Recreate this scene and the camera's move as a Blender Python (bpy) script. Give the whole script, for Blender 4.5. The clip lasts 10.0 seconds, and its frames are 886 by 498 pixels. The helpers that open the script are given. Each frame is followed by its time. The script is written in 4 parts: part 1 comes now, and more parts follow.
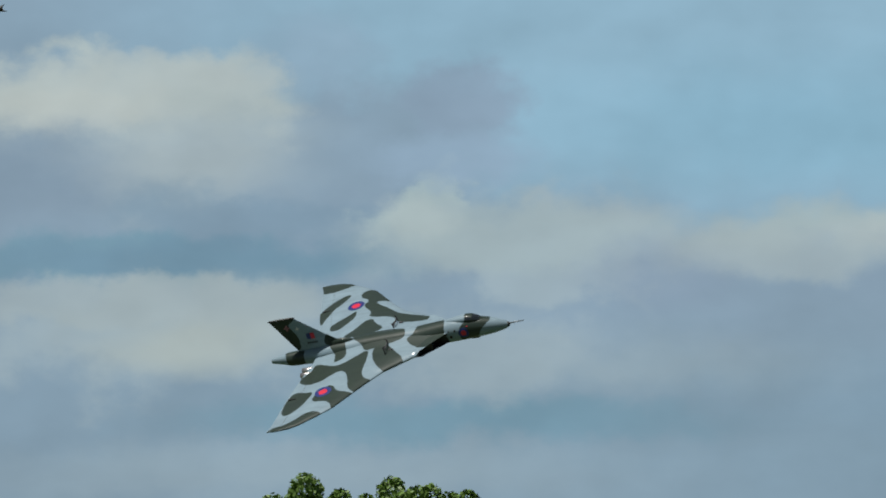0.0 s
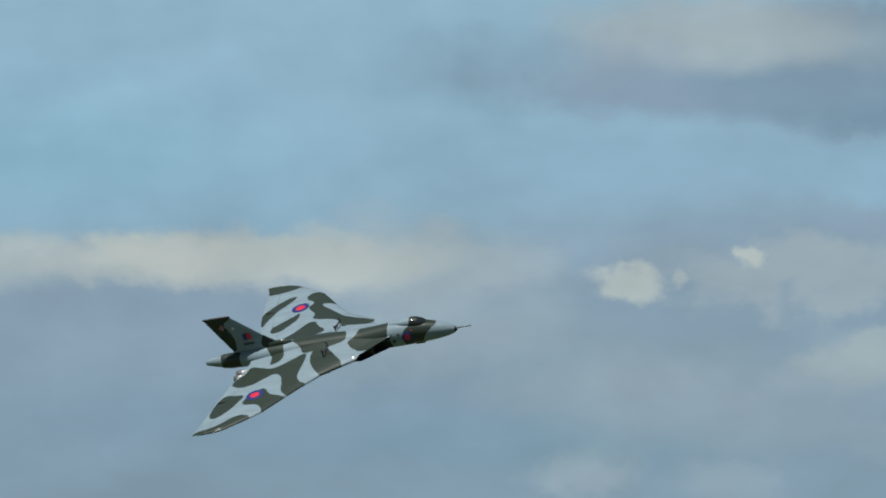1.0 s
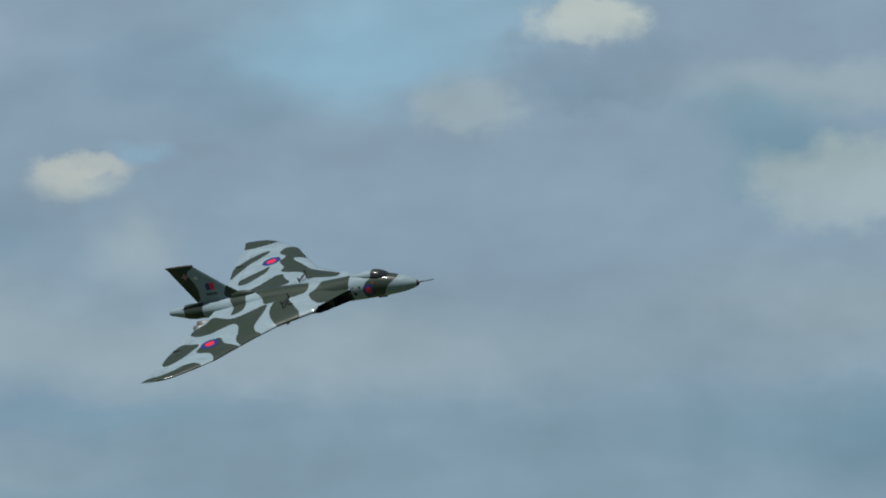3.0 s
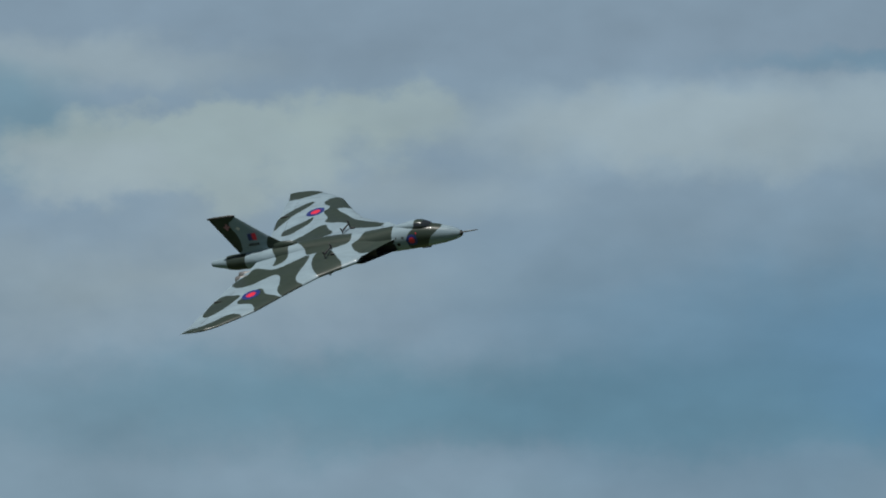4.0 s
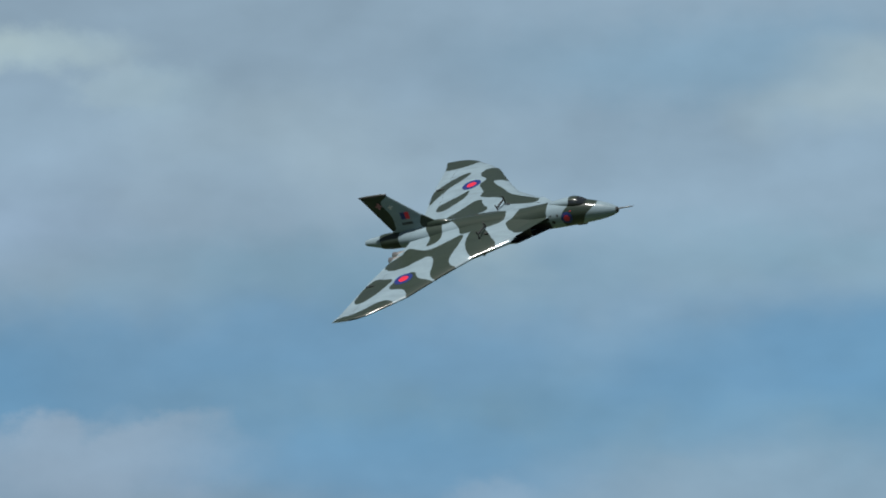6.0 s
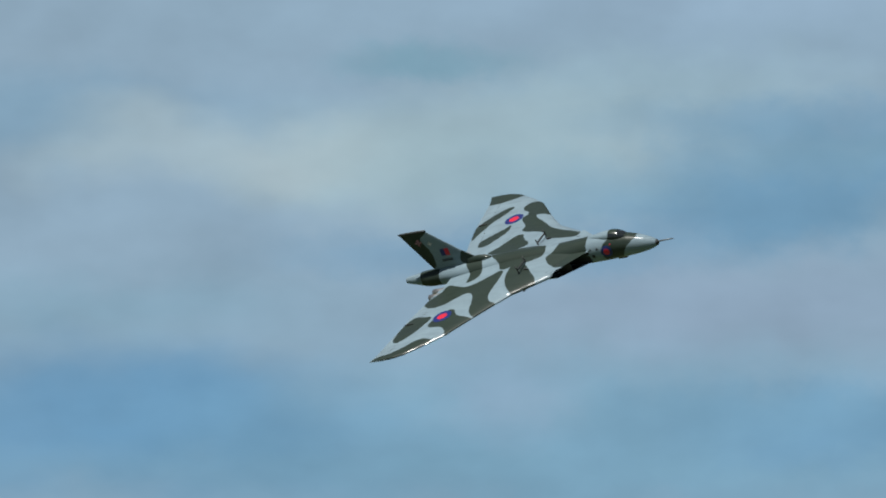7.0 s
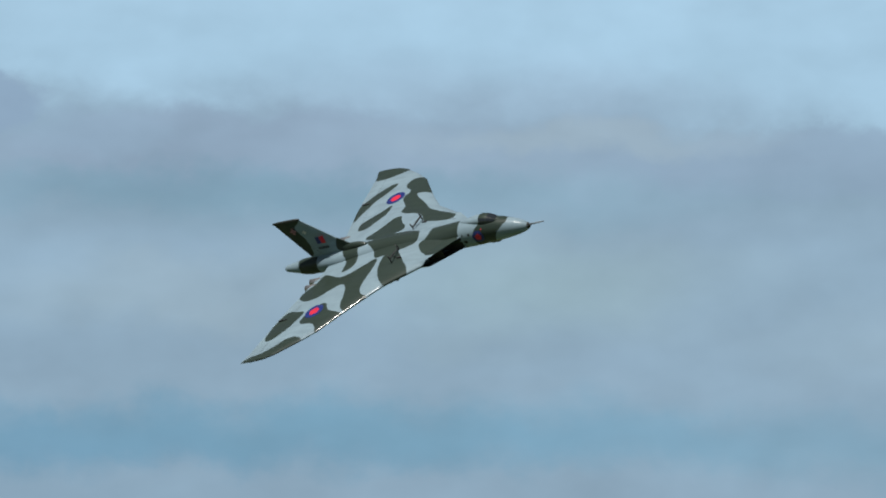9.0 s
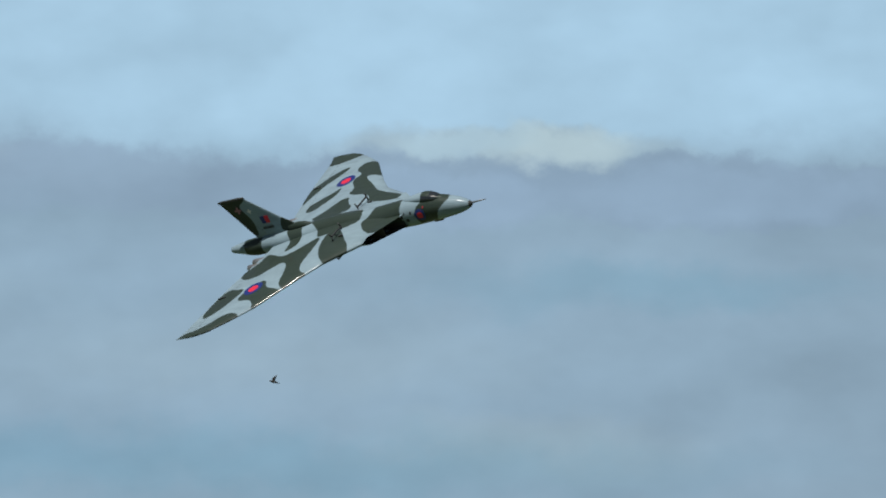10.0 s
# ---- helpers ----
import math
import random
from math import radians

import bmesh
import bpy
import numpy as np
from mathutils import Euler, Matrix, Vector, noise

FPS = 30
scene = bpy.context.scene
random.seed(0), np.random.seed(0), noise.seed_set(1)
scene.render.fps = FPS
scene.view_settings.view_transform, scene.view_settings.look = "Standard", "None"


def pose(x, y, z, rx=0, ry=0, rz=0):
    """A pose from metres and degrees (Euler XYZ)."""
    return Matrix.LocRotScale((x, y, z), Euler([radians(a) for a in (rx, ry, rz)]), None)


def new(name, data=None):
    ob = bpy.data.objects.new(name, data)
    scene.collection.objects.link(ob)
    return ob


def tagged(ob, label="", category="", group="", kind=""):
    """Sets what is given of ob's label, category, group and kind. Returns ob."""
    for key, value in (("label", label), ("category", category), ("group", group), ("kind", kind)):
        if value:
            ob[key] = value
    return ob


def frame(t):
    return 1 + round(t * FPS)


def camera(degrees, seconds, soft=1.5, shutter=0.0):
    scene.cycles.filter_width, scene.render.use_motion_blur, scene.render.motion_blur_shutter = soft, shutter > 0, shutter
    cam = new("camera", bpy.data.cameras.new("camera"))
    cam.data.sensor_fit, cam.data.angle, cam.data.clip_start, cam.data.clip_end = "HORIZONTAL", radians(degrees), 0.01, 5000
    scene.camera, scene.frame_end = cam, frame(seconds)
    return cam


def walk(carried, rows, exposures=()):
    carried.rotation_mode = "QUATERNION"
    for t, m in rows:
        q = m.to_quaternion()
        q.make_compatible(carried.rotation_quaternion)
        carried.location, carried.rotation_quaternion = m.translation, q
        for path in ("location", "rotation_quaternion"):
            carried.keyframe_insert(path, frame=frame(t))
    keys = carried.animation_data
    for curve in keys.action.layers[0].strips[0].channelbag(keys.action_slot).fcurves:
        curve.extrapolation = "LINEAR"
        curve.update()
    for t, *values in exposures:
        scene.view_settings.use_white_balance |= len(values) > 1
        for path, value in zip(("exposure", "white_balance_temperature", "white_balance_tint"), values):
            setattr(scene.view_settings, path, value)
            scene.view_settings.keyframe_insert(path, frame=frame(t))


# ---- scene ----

cam = camera(2.2457, 10.0, soft=1.9)

# the standing camera pans after the aircraft: seconds, turn to the right, tilt (degrees)
PATH = [
    (0, -0.0001, 1.4453),
    (0.5, 1.1093, 1.4768),
    (1, 2.1940, 1.5054),
    (1.5, 3.1397, 1.5370),
    (2, 4.2299, 1.5398),
    (2.5, 5.3169, 1.5398),
    (2.7, 5.7475, 1.5398),
    (3.8, 7.9285, 1.4768),
    (4, 8.2882, 1.4668),
    (4.5, 9.1039, 1.4524),
    (5, 10.0171, 1.4567),
    (5.5, 10.9249, 1.4711),
    (5.7, 11.2973, 1.4854),
    (6.8, 13.3476, 1.6344),
    (7, 13.7123, 1.6573),
    (7.5, 14.6700, 1.7174),
    (8, 15.6981, 1.7332),
    (8.5, 16.7775, 1.7246),
    (9, 17.8470, 1.7375),
    (9.5, 18.8955, 1.7504),
    (10, 19.8429, 1.7661),
]
EYE = (0.0, 0.0, 1.7)
walk(cam, [(t, pose(*EYE, 90 + tilt, 0, -turn)) for t, turn, tilt in PATH],
     exposures=[(0, 0), (2.7, 0), (3.8, -0.15), (4.5, -0.06), (5.2, 0.05), (10, 0.04)])

# the aircraft's path: seconds, place, turn about x, y, z
FLIGHT = [
    (0, -6.27, 2716.0, 59.0, 32.839, -8.807, -19.153),
    (0.5, 39.736, 2556.732, 56.271, 31.523, -7.971, -21.372),
    (1, 84.825, 2541.486, 57.635, 30.974, -7.539, -23.819),
    (1.5, 129.385, 2525.068, 59.306, 31.199, -6.915, -25.780),
    (2, 173.382, 2507.564, 60.451, 29.651, -6.530, -27.947),
    (2.5, 216.785, 2488.958, 61.496, 28.687, -6.467, -30.740),
    (2.7, 233.952, 2481.211, 61.960, 28.654, -6.462, -31.335),
    (3.8, 325.739, 2435.599, 64.189, 28.415, -6.467, -34.412),
    (4, 341.937, 2426.780, 64.510, 28.373, -6.468, -34.935),
    (4.5, 381.739, 2404.055, 65.475, 28.341, -6.371, -36.280),
    (5, 420.453, 2380.432, 66.401, 29.313, -6.330, -37.786),
    (5.5, 458.074, 2355.939, 66.807, 31.401, -6.298, -39.096),
    (5.7, 472.854, 2345.893, 66.987, 31.503, -6.456, -39.853),
    (6.8, 551.439, 2288.177, 68.150, 32.148, -7.276, -44.031),
    (7, 565.227, 2277.254, 68.312, 32.265, -7.425, -44.783),
    (7.5, 599.001, 2249.387, 68.531, 32.503, -8.215, -47.643),
    (8, 631.534, 2220.798, 68.779, 34.825, -8.446, -50.044),
    (8.5, 662.583, 2191.595, 69.503, 36.916, -8.006, -52.212),
    (9, 692.325, 2161.785, 70.755, 36.767, -7.939, -54.361),
    (9.5, 720.927, 2131.368, 71.828, 35.354, -8.233, -57.008),
    (10, 748.378, 2100.363, 72.650, 34.203, -8.231, -58.731),
]

# ---------------------------------------------------------------- world and sun
SUN_EL, SUN_AZ = radians(63), radians(243)   # azimuth clockwise from +y: behind the camera and to its left


def rgb(r, g, b):
    """Linear colour from 0-255 values."""
    lin = [((v / 255 + 0.055) / 1.055) ** 2.4 for v in (r, g, b)]
    return lin[0] * 0.94, lin[1] * 1.03, lin[2] * 0.975


BLUE = rgb(147, 176, 201)
LIGHT_BLUE = rgb(173, 197, 221)
GREY = rgb(139, 156, 178)
SLATE = rgb(120, 149, 171)
DEEP = rgb(104, 142, 176)
PALE = rgb(163, 174, 186)
WHITE = rgb(192, 195, 195)
DUSK = rgb(128, 147, 170)

world = bpy.data.worlds.new("sky")
scene.world = world
world.use_nodes = True
wn, wl = world.node_tree.nodes, world.node_tree.links
wn.clear()


def wnode(kind, operation="", interpolation_type="", data_type=""):
    n = wn.new(kind)
    if operation:
        n.operation = operation
    if interpolation_type:
        n.interpolation_type = interpolation_type
    if data_type:
        n.data_type = data_type
    return n


def wmath(op, a, b=None):
    n = wnode("ShaderNodeMath", operation=op)
    for i, v in enumerate((a, b)):
        if v is None:
            continue
        if isinstance(v, (int, float)):
            n.inputs[i].default_value = v
        else:
            wl.new(v, n.inputs[i])
    return n.outputs[0]


# bearing and height in units of 1/40000 rad, as on a long strip of sky
coord = wnode("ShaderNodeTexCoord")
split = wnode("ShaderNodeSeparateXYZ")
wl.new(coord.outputs["Generated"], split.inputs[0])
bearing = wmath("ARCTAN2", split.outputs[0], split.outputs[1])
height = wmath("ARCSINE", split.outputs[2])
strip_u = wmath("ADD", wmath("MULTIPLY", bearing, 40000.0), 784.0)
strip_w = wmath("SUBTRACT", 1450.0, wmath("MULTIPLY", height, 40000.0))
strip = wnode("ShaderNodeCombineXYZ")
wl.new(strip_u, strip.inputs[0])
wl.new(strip_w, strip.inputs[1])


def sky_noise(scale, stretch, detail, rough=0.55, shift=0.0):
    m = wnode("ShaderNodeMapping")
    m.inputs["Scale"].default_value = (scale, scale * stretch, 1)
    m.inputs["Location"].default_value = (shift, shift, shift)
    wl.new(strip.outputs[0], m.inputs[0])
    n = wnode("ShaderNodeTexNoise")
    n.inputs["Scale"].default_value = 1.0
    n.inputs["Detail"].default_value = detail
    n.inputs["Roughness"].default_value = rough
    wl.new(m.outputs[0], n.inputs["Vector"])
    return n


def warped(amount, noise_node):
    n = wnode("ShaderNodeVectorMath", operation="MULTIPLY_ADD")
    wl.new(noise_node.outputs["Color"], n.inputs[0])
    n.inputs[1].default_value = (2 * amount, 1.4 * amount, 0)
    back = wnode("ShaderNodeVectorMath", operation="ADD")
    wl.new(strip.outputs[0], n.inputs[2])
    wl.new(n.outputs[0], back.inputs[0])
    back.inputs[1].default_value = (-amount, -0.7 * amount, 0)
    return back.outputs[0]


billow = warped(190, sky_noise(1 / 180, 1.3, 6, 0.56))
calm = warped(105, sky_noise(1 / 170, 1.2, 6, 0.58, 5.0))
shred = warped(62, sky_noise(1 / 60, 1.2, 5, 0.55, 2.0))
fleece = warped(64, sky_noise(1 / 95, 1.25, 7, 0.6, 9.0))
drift = warped(260, sky_noise(1 / 420, 1.6, 4, 0.45, 7.0))

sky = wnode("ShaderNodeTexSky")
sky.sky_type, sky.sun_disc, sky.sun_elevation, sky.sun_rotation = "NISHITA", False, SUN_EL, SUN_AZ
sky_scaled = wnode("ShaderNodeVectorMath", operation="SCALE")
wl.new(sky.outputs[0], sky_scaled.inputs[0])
# open sky turned down too, so shaded sides of the aircraft stay dark
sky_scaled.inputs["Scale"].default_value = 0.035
# low haze all round; above it the sky is darkened to weaken fill light
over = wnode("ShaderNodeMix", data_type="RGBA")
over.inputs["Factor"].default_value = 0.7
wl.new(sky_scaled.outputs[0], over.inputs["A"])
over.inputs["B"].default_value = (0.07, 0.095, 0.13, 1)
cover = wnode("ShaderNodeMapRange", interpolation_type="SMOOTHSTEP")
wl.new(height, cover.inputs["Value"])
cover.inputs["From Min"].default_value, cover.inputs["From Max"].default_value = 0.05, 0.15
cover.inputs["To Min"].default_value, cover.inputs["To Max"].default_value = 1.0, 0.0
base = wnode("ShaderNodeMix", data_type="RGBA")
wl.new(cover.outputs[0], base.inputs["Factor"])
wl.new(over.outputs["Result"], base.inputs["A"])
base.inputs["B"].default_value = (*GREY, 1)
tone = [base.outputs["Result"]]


def cloud(u, w, ru, rw, colour, strength=0.8, edge=0.5, bend=None):
    """A mass of cloud round (u, w) with radii ru, rw; edge: 0.1 firm and billowing, 0.9 soft; bend: the warp of its outline."""
    if u > 7000:                                  # bluer away from the sun
        colour = (colour[0] * 0.965, colour[1], colour[2] * 1.045)
    n = wnode("ShaderNodeVectorMath", operation="MULTIPLY_ADD")
    wl.new(bend or (shred if ru < 110 and edge < 0.6 else calm if ru > 4.5 * rw else billow if edge < 0.6 else drift), n.inputs[0])
    n.inputs[1].default_value = (1 / ru, 1 / rw, 0)
    n.inputs[2].default_value = (-u / ru, -w / rw, 0)
    away = wnode("ShaderNodeVectorMath", operation="LENGTH")
    wl.new(n.outputs[0], away.inputs[0])
    fall = wnode("ShaderNodeMapRange", interpolation_type="SMOOTHSTEP")
    wl.new(away.outputs["Value"], fall.inputs["Value"])
    fall.inputs["From Min"].default_value, fall.inputs["From Max"].default_value = 1 - edge, 1 + edge
    fall.inputs["To Min"].default_value, fall.inputs["To Max"].default_value = strength, 0
    mix = wnode("ShaderNodeMix", data_type="RGBA")
    wl.new(fall.outputs[0], mix.inputs["Factor"])
    wl.new(tone[0], mix.inputs["A"])
    mix.inputs["B"].default_value = (*colour, 1)
    tone[0] = mix.outputs["Result"]


# broad tones of the cloud cover
cloud(3800, 800, 4200, 260, rgb(130, 150, 170), 0.7, 0.6)
cloud(12300, 300, 3300, 1100, rgb(148, 166, 187), 0.85, 0.3)
cloud(10500, 660, 1400, 150, rgb(122, 155, 181), 0.6, 0.9)
# open sky over the first bank
cloud(1750, 60, 1500, 330, BLUE, 0.95, 0.35)
cloud(1500, 230, 500, 110, rgb(138, 176, 203), 0.6, 0.8)
# first heap with its dark base
cloud(640, 260, 200, 130, GREY, 0.9, 0.4)
cloud(820, 180, 100, 70, rgb(141, 157, 181), 0.85, 0.4)
cloud(200, 300, 480, 150, GREY, 0.95, 0.3)
cloud(180, 190, 300, 90, WHITE, 0.75, 0.3)
cloud(330, 290, 170, 110, PALE, 0.8, 0.6)
cloud(40, 300, 150, 70, DUSK, 0.7, 0.5)
cloud(450, 400, 260, 60, rgb(130, 150, 173), 0.8, 0.4)
cloud(230, 465, 460, 42, SLATE, 0.9, 0.4)
cloud(280, 590, 340, 85, PALE, 0.85, 0.5)
cloud(330, 600, 120, 70, rgb(178, 181, 180), 0.6, 0.7)
cloud(760, 390, 120, 45, rgb(172, 184, 190), 0.8, 0.3)
cloud(940, 425, 280, 65, PALE, 0.85, 0.5)
cloud(1400, 430, 280, 55, rgb(168, 178, 184), 0.8, 0.5)
cloud(1120, 520, 350, 80, GREY, 0.8, 0.6)
cloud(800, 750, 420, 38, SLATE, 0.9, 0.6)
cloud(500, 840, 500, 50, PALE, 0.4, 0.8)
# long bright bank
cloud(1930, 418, 400, 48, rgb(178, 184, 188), 0.8, 0.35)
cloud(1850, 405, 150, 26, WHITE, 0.5, 0.5)
cloud(2130, 430, 130, 40, rgb(178, 184, 188), 0.6, 0.4)
cloud(960, 450, 170, 70, PALE, 0.65, 0.35)
cloud(840, 620, 210, 70, PALE, 0.6, 0.5)
cloud(1560, 470, 180, 45, GREY, 0.6, 0.5)
cloud(1120, 640, 260, 50, PALE, 0.4, 0.9)
cloud(2000, 560, 500, 80, GREY, 0.8, 0.7)
cloud(1900, 700, 500, 60, rgb(131, 152, 175), 0.7, 0.9)
cloud(2395, 165, 60, 35, SLATE, 0.3, 0.8)
cloud(2250, 430, 200, 50, PALE, 0.6, 0.6)
# dark overhead cloud
cloud(3420, 80, 1080, 110, DUSK, 0.95, 0.25)
cloud(2790, 10, 240, 60, PALE, 0.75, 0.6)
cloud(3450, 160, 420, 35, rgb(116, 143, 168), 0.8, 0.6)
cloud(3900, 60, 500, 90, GREY, 0.6, 0.8)
# small bright shreds
cloud(2960, 430, 240, 55, PALE, 0.75, 0.5)
cloud(2645, 455, 58, 30, WHITE, 0.7, 0.5)
cloud(2862, 405, 27, 20, WHITE, 0.75, 0.5)
cloud(3127, 352, 20, 8, WHITE, 0.3, 0.7)
cloud(2780, 660, 260, 60, PALE, 0.55, 0.8)
cloud(3100, 630, 260, 75, PALE, 0.7, 0.6)
cloud(3080, 595, 115, 50, rgb(166, 177, 185), 0.6, 0.4)
cloud(3320, 650, 170, 50, PALE, 0.55, 0.4)
cloud(3520, 725, 160, 40, PALE, 0.5, 0.4)
cloud(2570, 800, 90, 40, PALE, 0.5, 0.5)
cloud(2330, 410, 180, 55, PALE, 0.6, 0.35)
cloud(2300, 530, 230, 90, PALE, 0.45, 0.55)
cloud(2500, 740, 400, 40, SLATE, 0.5, 0.9)
cloud(3250, 258, 420, 60, rgb(143, 173, 198), 0.85, 0.4)
# great pale heap
cloud(3700, 440, 520, 90, PALE, 0.9, 0.3)
cloud(3460, 430, 230, 75, rgb(164, 175, 183), 0.85, 0.25)
cloud(3690, 385, 260, 100, rgb(167, 176, 182), 0.85, 0.22)
cloud(3880, 330, 240, 95, rgb(170, 178, 182), 0.85, 0.2)
cloud(4060, 290, 190, 85, rgb(172, 179, 183), 0.85, 0.2)
cloud(4100, 240, 140, 40, WHITE, 0.75, 0.45)
cloud(3860, 275, 170, 38, WHITE, 0.6, 0.6)
cloud(3580, 350, 160, 34, WHITE, 0.45, 0.7)
cloud(3780, 360, 110, 35, rgb(158, 169, 179), 0.6, 0.7)
cloud(4000, 330, 90, 30, rgb(158, 169, 179), 0.5, 0.7)
cloud(3850, 480, 380, 120, rgb(168, 178, 183), 0.55, 0.7)
cloud(3950, 500, 560, 80, PALE, 0.8, 0.6)
cloud(4290, 350, 190, 85, rgb(130, 150, 173), 0.85, 0.6)
cloud(3700, 674, 600, 40, rgb(117, 141, 168), 0.85, 0.6)
cloud(4312, 680, 480, 34, SLATE, 0.8, 0.6)
cloud(3900, 770, 520, 50, PALE, 0.55, 0.8)
cloud(4570, 243, 84, 26, WHITE, 0.45, 0.7)
cloud(4610, 262, 60, 22, WHITE, 0.5, 0.5)
cloud(4680, 380, 80, 55, PALE, 0.45, 0.8)
cloud(5120, 0, 270, 110, BLUE, 0.9, 0.6)
cloud(5040, 330, 360, 140, GREY, 0.9, 0.5)
cloud(4900, 570, 520, 60, PALE, 0.6, 0.8)
cloud(5280, 130, 90, 55, PALE, 0.7, 0.4)
cloud(5500, -20, 100, 50, WHITE, 0.85, 0.3)
cloud(5520, 70, 170, 60, DUSK, 0.85, 0.4)
# long flat decks
cloud(6700, 40, 1100, 70, rgb(137, 153, 175), 0.9, 0.7)
cloud(5940, 95, 260, 42, PALE, 0.6, 0.7)
cloud(5830, 200, 140, 80, SLATE, 0.8, 0.6)
cloud(6150, 250, 340, 85, rgb(163, 175, 183), 0.9, 0.3)
cloud(5950, 300, 150, 60, PALE, 0.8, 0.5)
cloud(6440, 185, 160, 50, rgb(163, 175, 182), 0.8, 0.55)
cloud(6400, 330, 260, 60, PALE, 0.5, 0.8)
cloud(7040, 215, 400, 80, PALE, 0.85, 0.5)
cloud(7520, 165, 340, 65, PALE, 0.75, 0.6)
cloud(6950, 215, 300, 72, PALE, 0.5, 0.4)
cloud(6100, 500, 420, 80, PALE, 0.6, 0.9)
cloud(6700, 560, 700, 60, GREY, 0.7, 0.9)
cloud(7000, 700, 1100, 85, rgb(107, 141, 164), 0.9, 0.7)
cloud(7560, 560, 600, 110, rgb(108, 142, 170), 0.85, 0.9)
cloud(7900, 690, 420, 100, rgb(90, 132, 168), 0.85, 0.8)
cloud(7400, 87, 270, 20, rgb(118, 145, 168), 0.7, 0.7)
cloud(7000, 830, 700, 40, GREY, 0.75, 0.8)
cloud(8195, 240, 380, 140, rgb(151, 167, 191), 0.85, 0.8)
cloud(7150, 650, 480, 240, rgb(98, 130, 154), 0.5, 0.8)
cloud(8950, 570, 520, 120, rgb(108, 146, 180), 0.75, 0.8)
cloud(8240, 40, 190, 34, rgb(173, 183, 188), 0.8, 0.7)
cloud(8000, 60, 110, 40, PALE, 0.7, 0.5)
cloud(8495, 105, 80, 40, PALE, 0.7, 0.5)
cloud(7700, 290, 200, 40, PALE, 0.4, 0.9)
cloud(8050, 620, 620, 120, DEEP, 0.85, 0.8)
cloud(8300, 800, 300, 45, rgb(143, 159, 181), 0.8, 0.45)
cloud(8500, 770, 250, 70, rgb(147, 161, 182), 0.9, 0.35)
cloud(8900, 430, 420, 60, SLATE, 0.6, 0.9)
cloud(9160, 330, 80, 60, rgb(170, 182, 190), 0.6, 0.9)
cloud(8750, 210, 320, 90, PALE, 0.45, 0.9)
cloud(9100, 700, 360, 70, SLATE, 0.7, 0.9)
cloud(9600, 60, 400, 70, rgb(128, 154, 178), 0.7, 0.8)
cloud(10050, 165, 340, 85, rgb(168, 179, 190), 0.85, 0.6)
cloud(10080, 150, 130, 60, rgb(182, 187, 194), 0.6, 0.7)
cloud(10560, 75, 300, 55, PALE, 0.75, 0.6)
cloud(9820, 610, 420, 95, rgb(103, 144, 180), 0.85, 0.8)
cloud(9750, 400, 350, 60, rgb(133, 160, 181), 0.6, 0.9)
cloud(11000, 210, 480, 75, rgb(110, 147, 178), 0.85, 0.7)
cloud(10870, 390, 380, 70, rgb(146, 160, 183), 0.75, 0.8)
cloud(10468, 590, 130, 50, PALE, 0.35, 0.8)
cloud(10600, 690, 800, 60, rgb(121, 155, 180), 0.7, 0.9)
cloud(11000, 50, 300, 45, GREY, 0.6, 0.8)
cloud(11560, -110, 280, 70, PALE, 0.85, 0.6)
cloud(11500, 240, 240, 70, PALE, 0.5, 0.8)
cloud(11060, 110, 260, 50, rgb(117, 150, 175), 0.7, 0.7)
cloud(11900, -85, 280, 75, rgb(138, 154, 177), 0.85, 0.5)
# clear light sky over the last deck
cloud(12950, -260, 950, 245, LIGHT_BLUE, 0.97, 0.3)
cloud(14700, -260, 1500, 320, LIGHT_BLUE, 0.97, 0.2)
cloud(13300, -30, 420, 60, rgb(160, 176, 199), 0.5, 0.8)
cloud(12290, -210, 60, 40, SLATE, 0.6, 0.5)
cloud(12125, -62, 70, 36, rgb(166, 181, 196), 0.7, 0.5)
cloud(12360, -5, 180, 62, rgb(146, 161, 184), 0.9, 0.3)
cloud(11985, 58, 90, 38, rgb(163, 179, 193), 0.65, 0.6)
cloud(12900, 62, 470, 62, rgb(149, 163, 186), 0.85, 0.35)
cloud(13420, 72, 420, 62, rgb(152, 167, 189), 0.85, 0.4)
cloud(13950, 90, 420, 66, rgb(148, 164, 187), 0.88, 0.28)
cloud(12800, 125, 420, 30, rgb(132, 158, 180), 0.7, 0.8)
cloud(12760, 305, 280, 55, PALE, 0.55, 0.8)
cloud(11100, 600, 420, 60, DEEP, 0.75, 0.8)
cloud(12000, 430, 500, 60, GREY, 0.5, 0.9)
cloud(12400, 570, 1000, 48, rgb(116, 152, 180), 0.8, 0.8)
cloud(13500, 40, 260, 26, rgb(163, 175, 190), 0.6, 0.7)
cloud(13500, 315, 260, 70, rgb(160, 175, 184), 0.5, 0.9)
cloud(13200, 150, 500, 40, rgb(133, 160, 180), 0.5, 0.9)
cloud(13300, 560, 700, 50, rgb(123, 158, 183), 0.7, 0.9)
cloud(14750, 45, 260, 40, PALE, 0.7, 0.4)
cloud(14500, 118, 430, 66, rgb(145, 161, 184), 0.9, 0.18)
cloud(15150, 115, 420, 62, rgb(144, 160, 183), 0.9, 0.18)
cloud(14990, 290, 320, 38, rgb(127, 156, 178), 0.7, 0.8)
cloud(14790, 570, 240, 50, PALE, 0.55, 0.8)
cloud(14300, 400, 400, 60, PALE, 0.4, 0.9)
cloud(14400, 600, 600, 50, rgb(127, 159, 182), 0.6, 0.9)

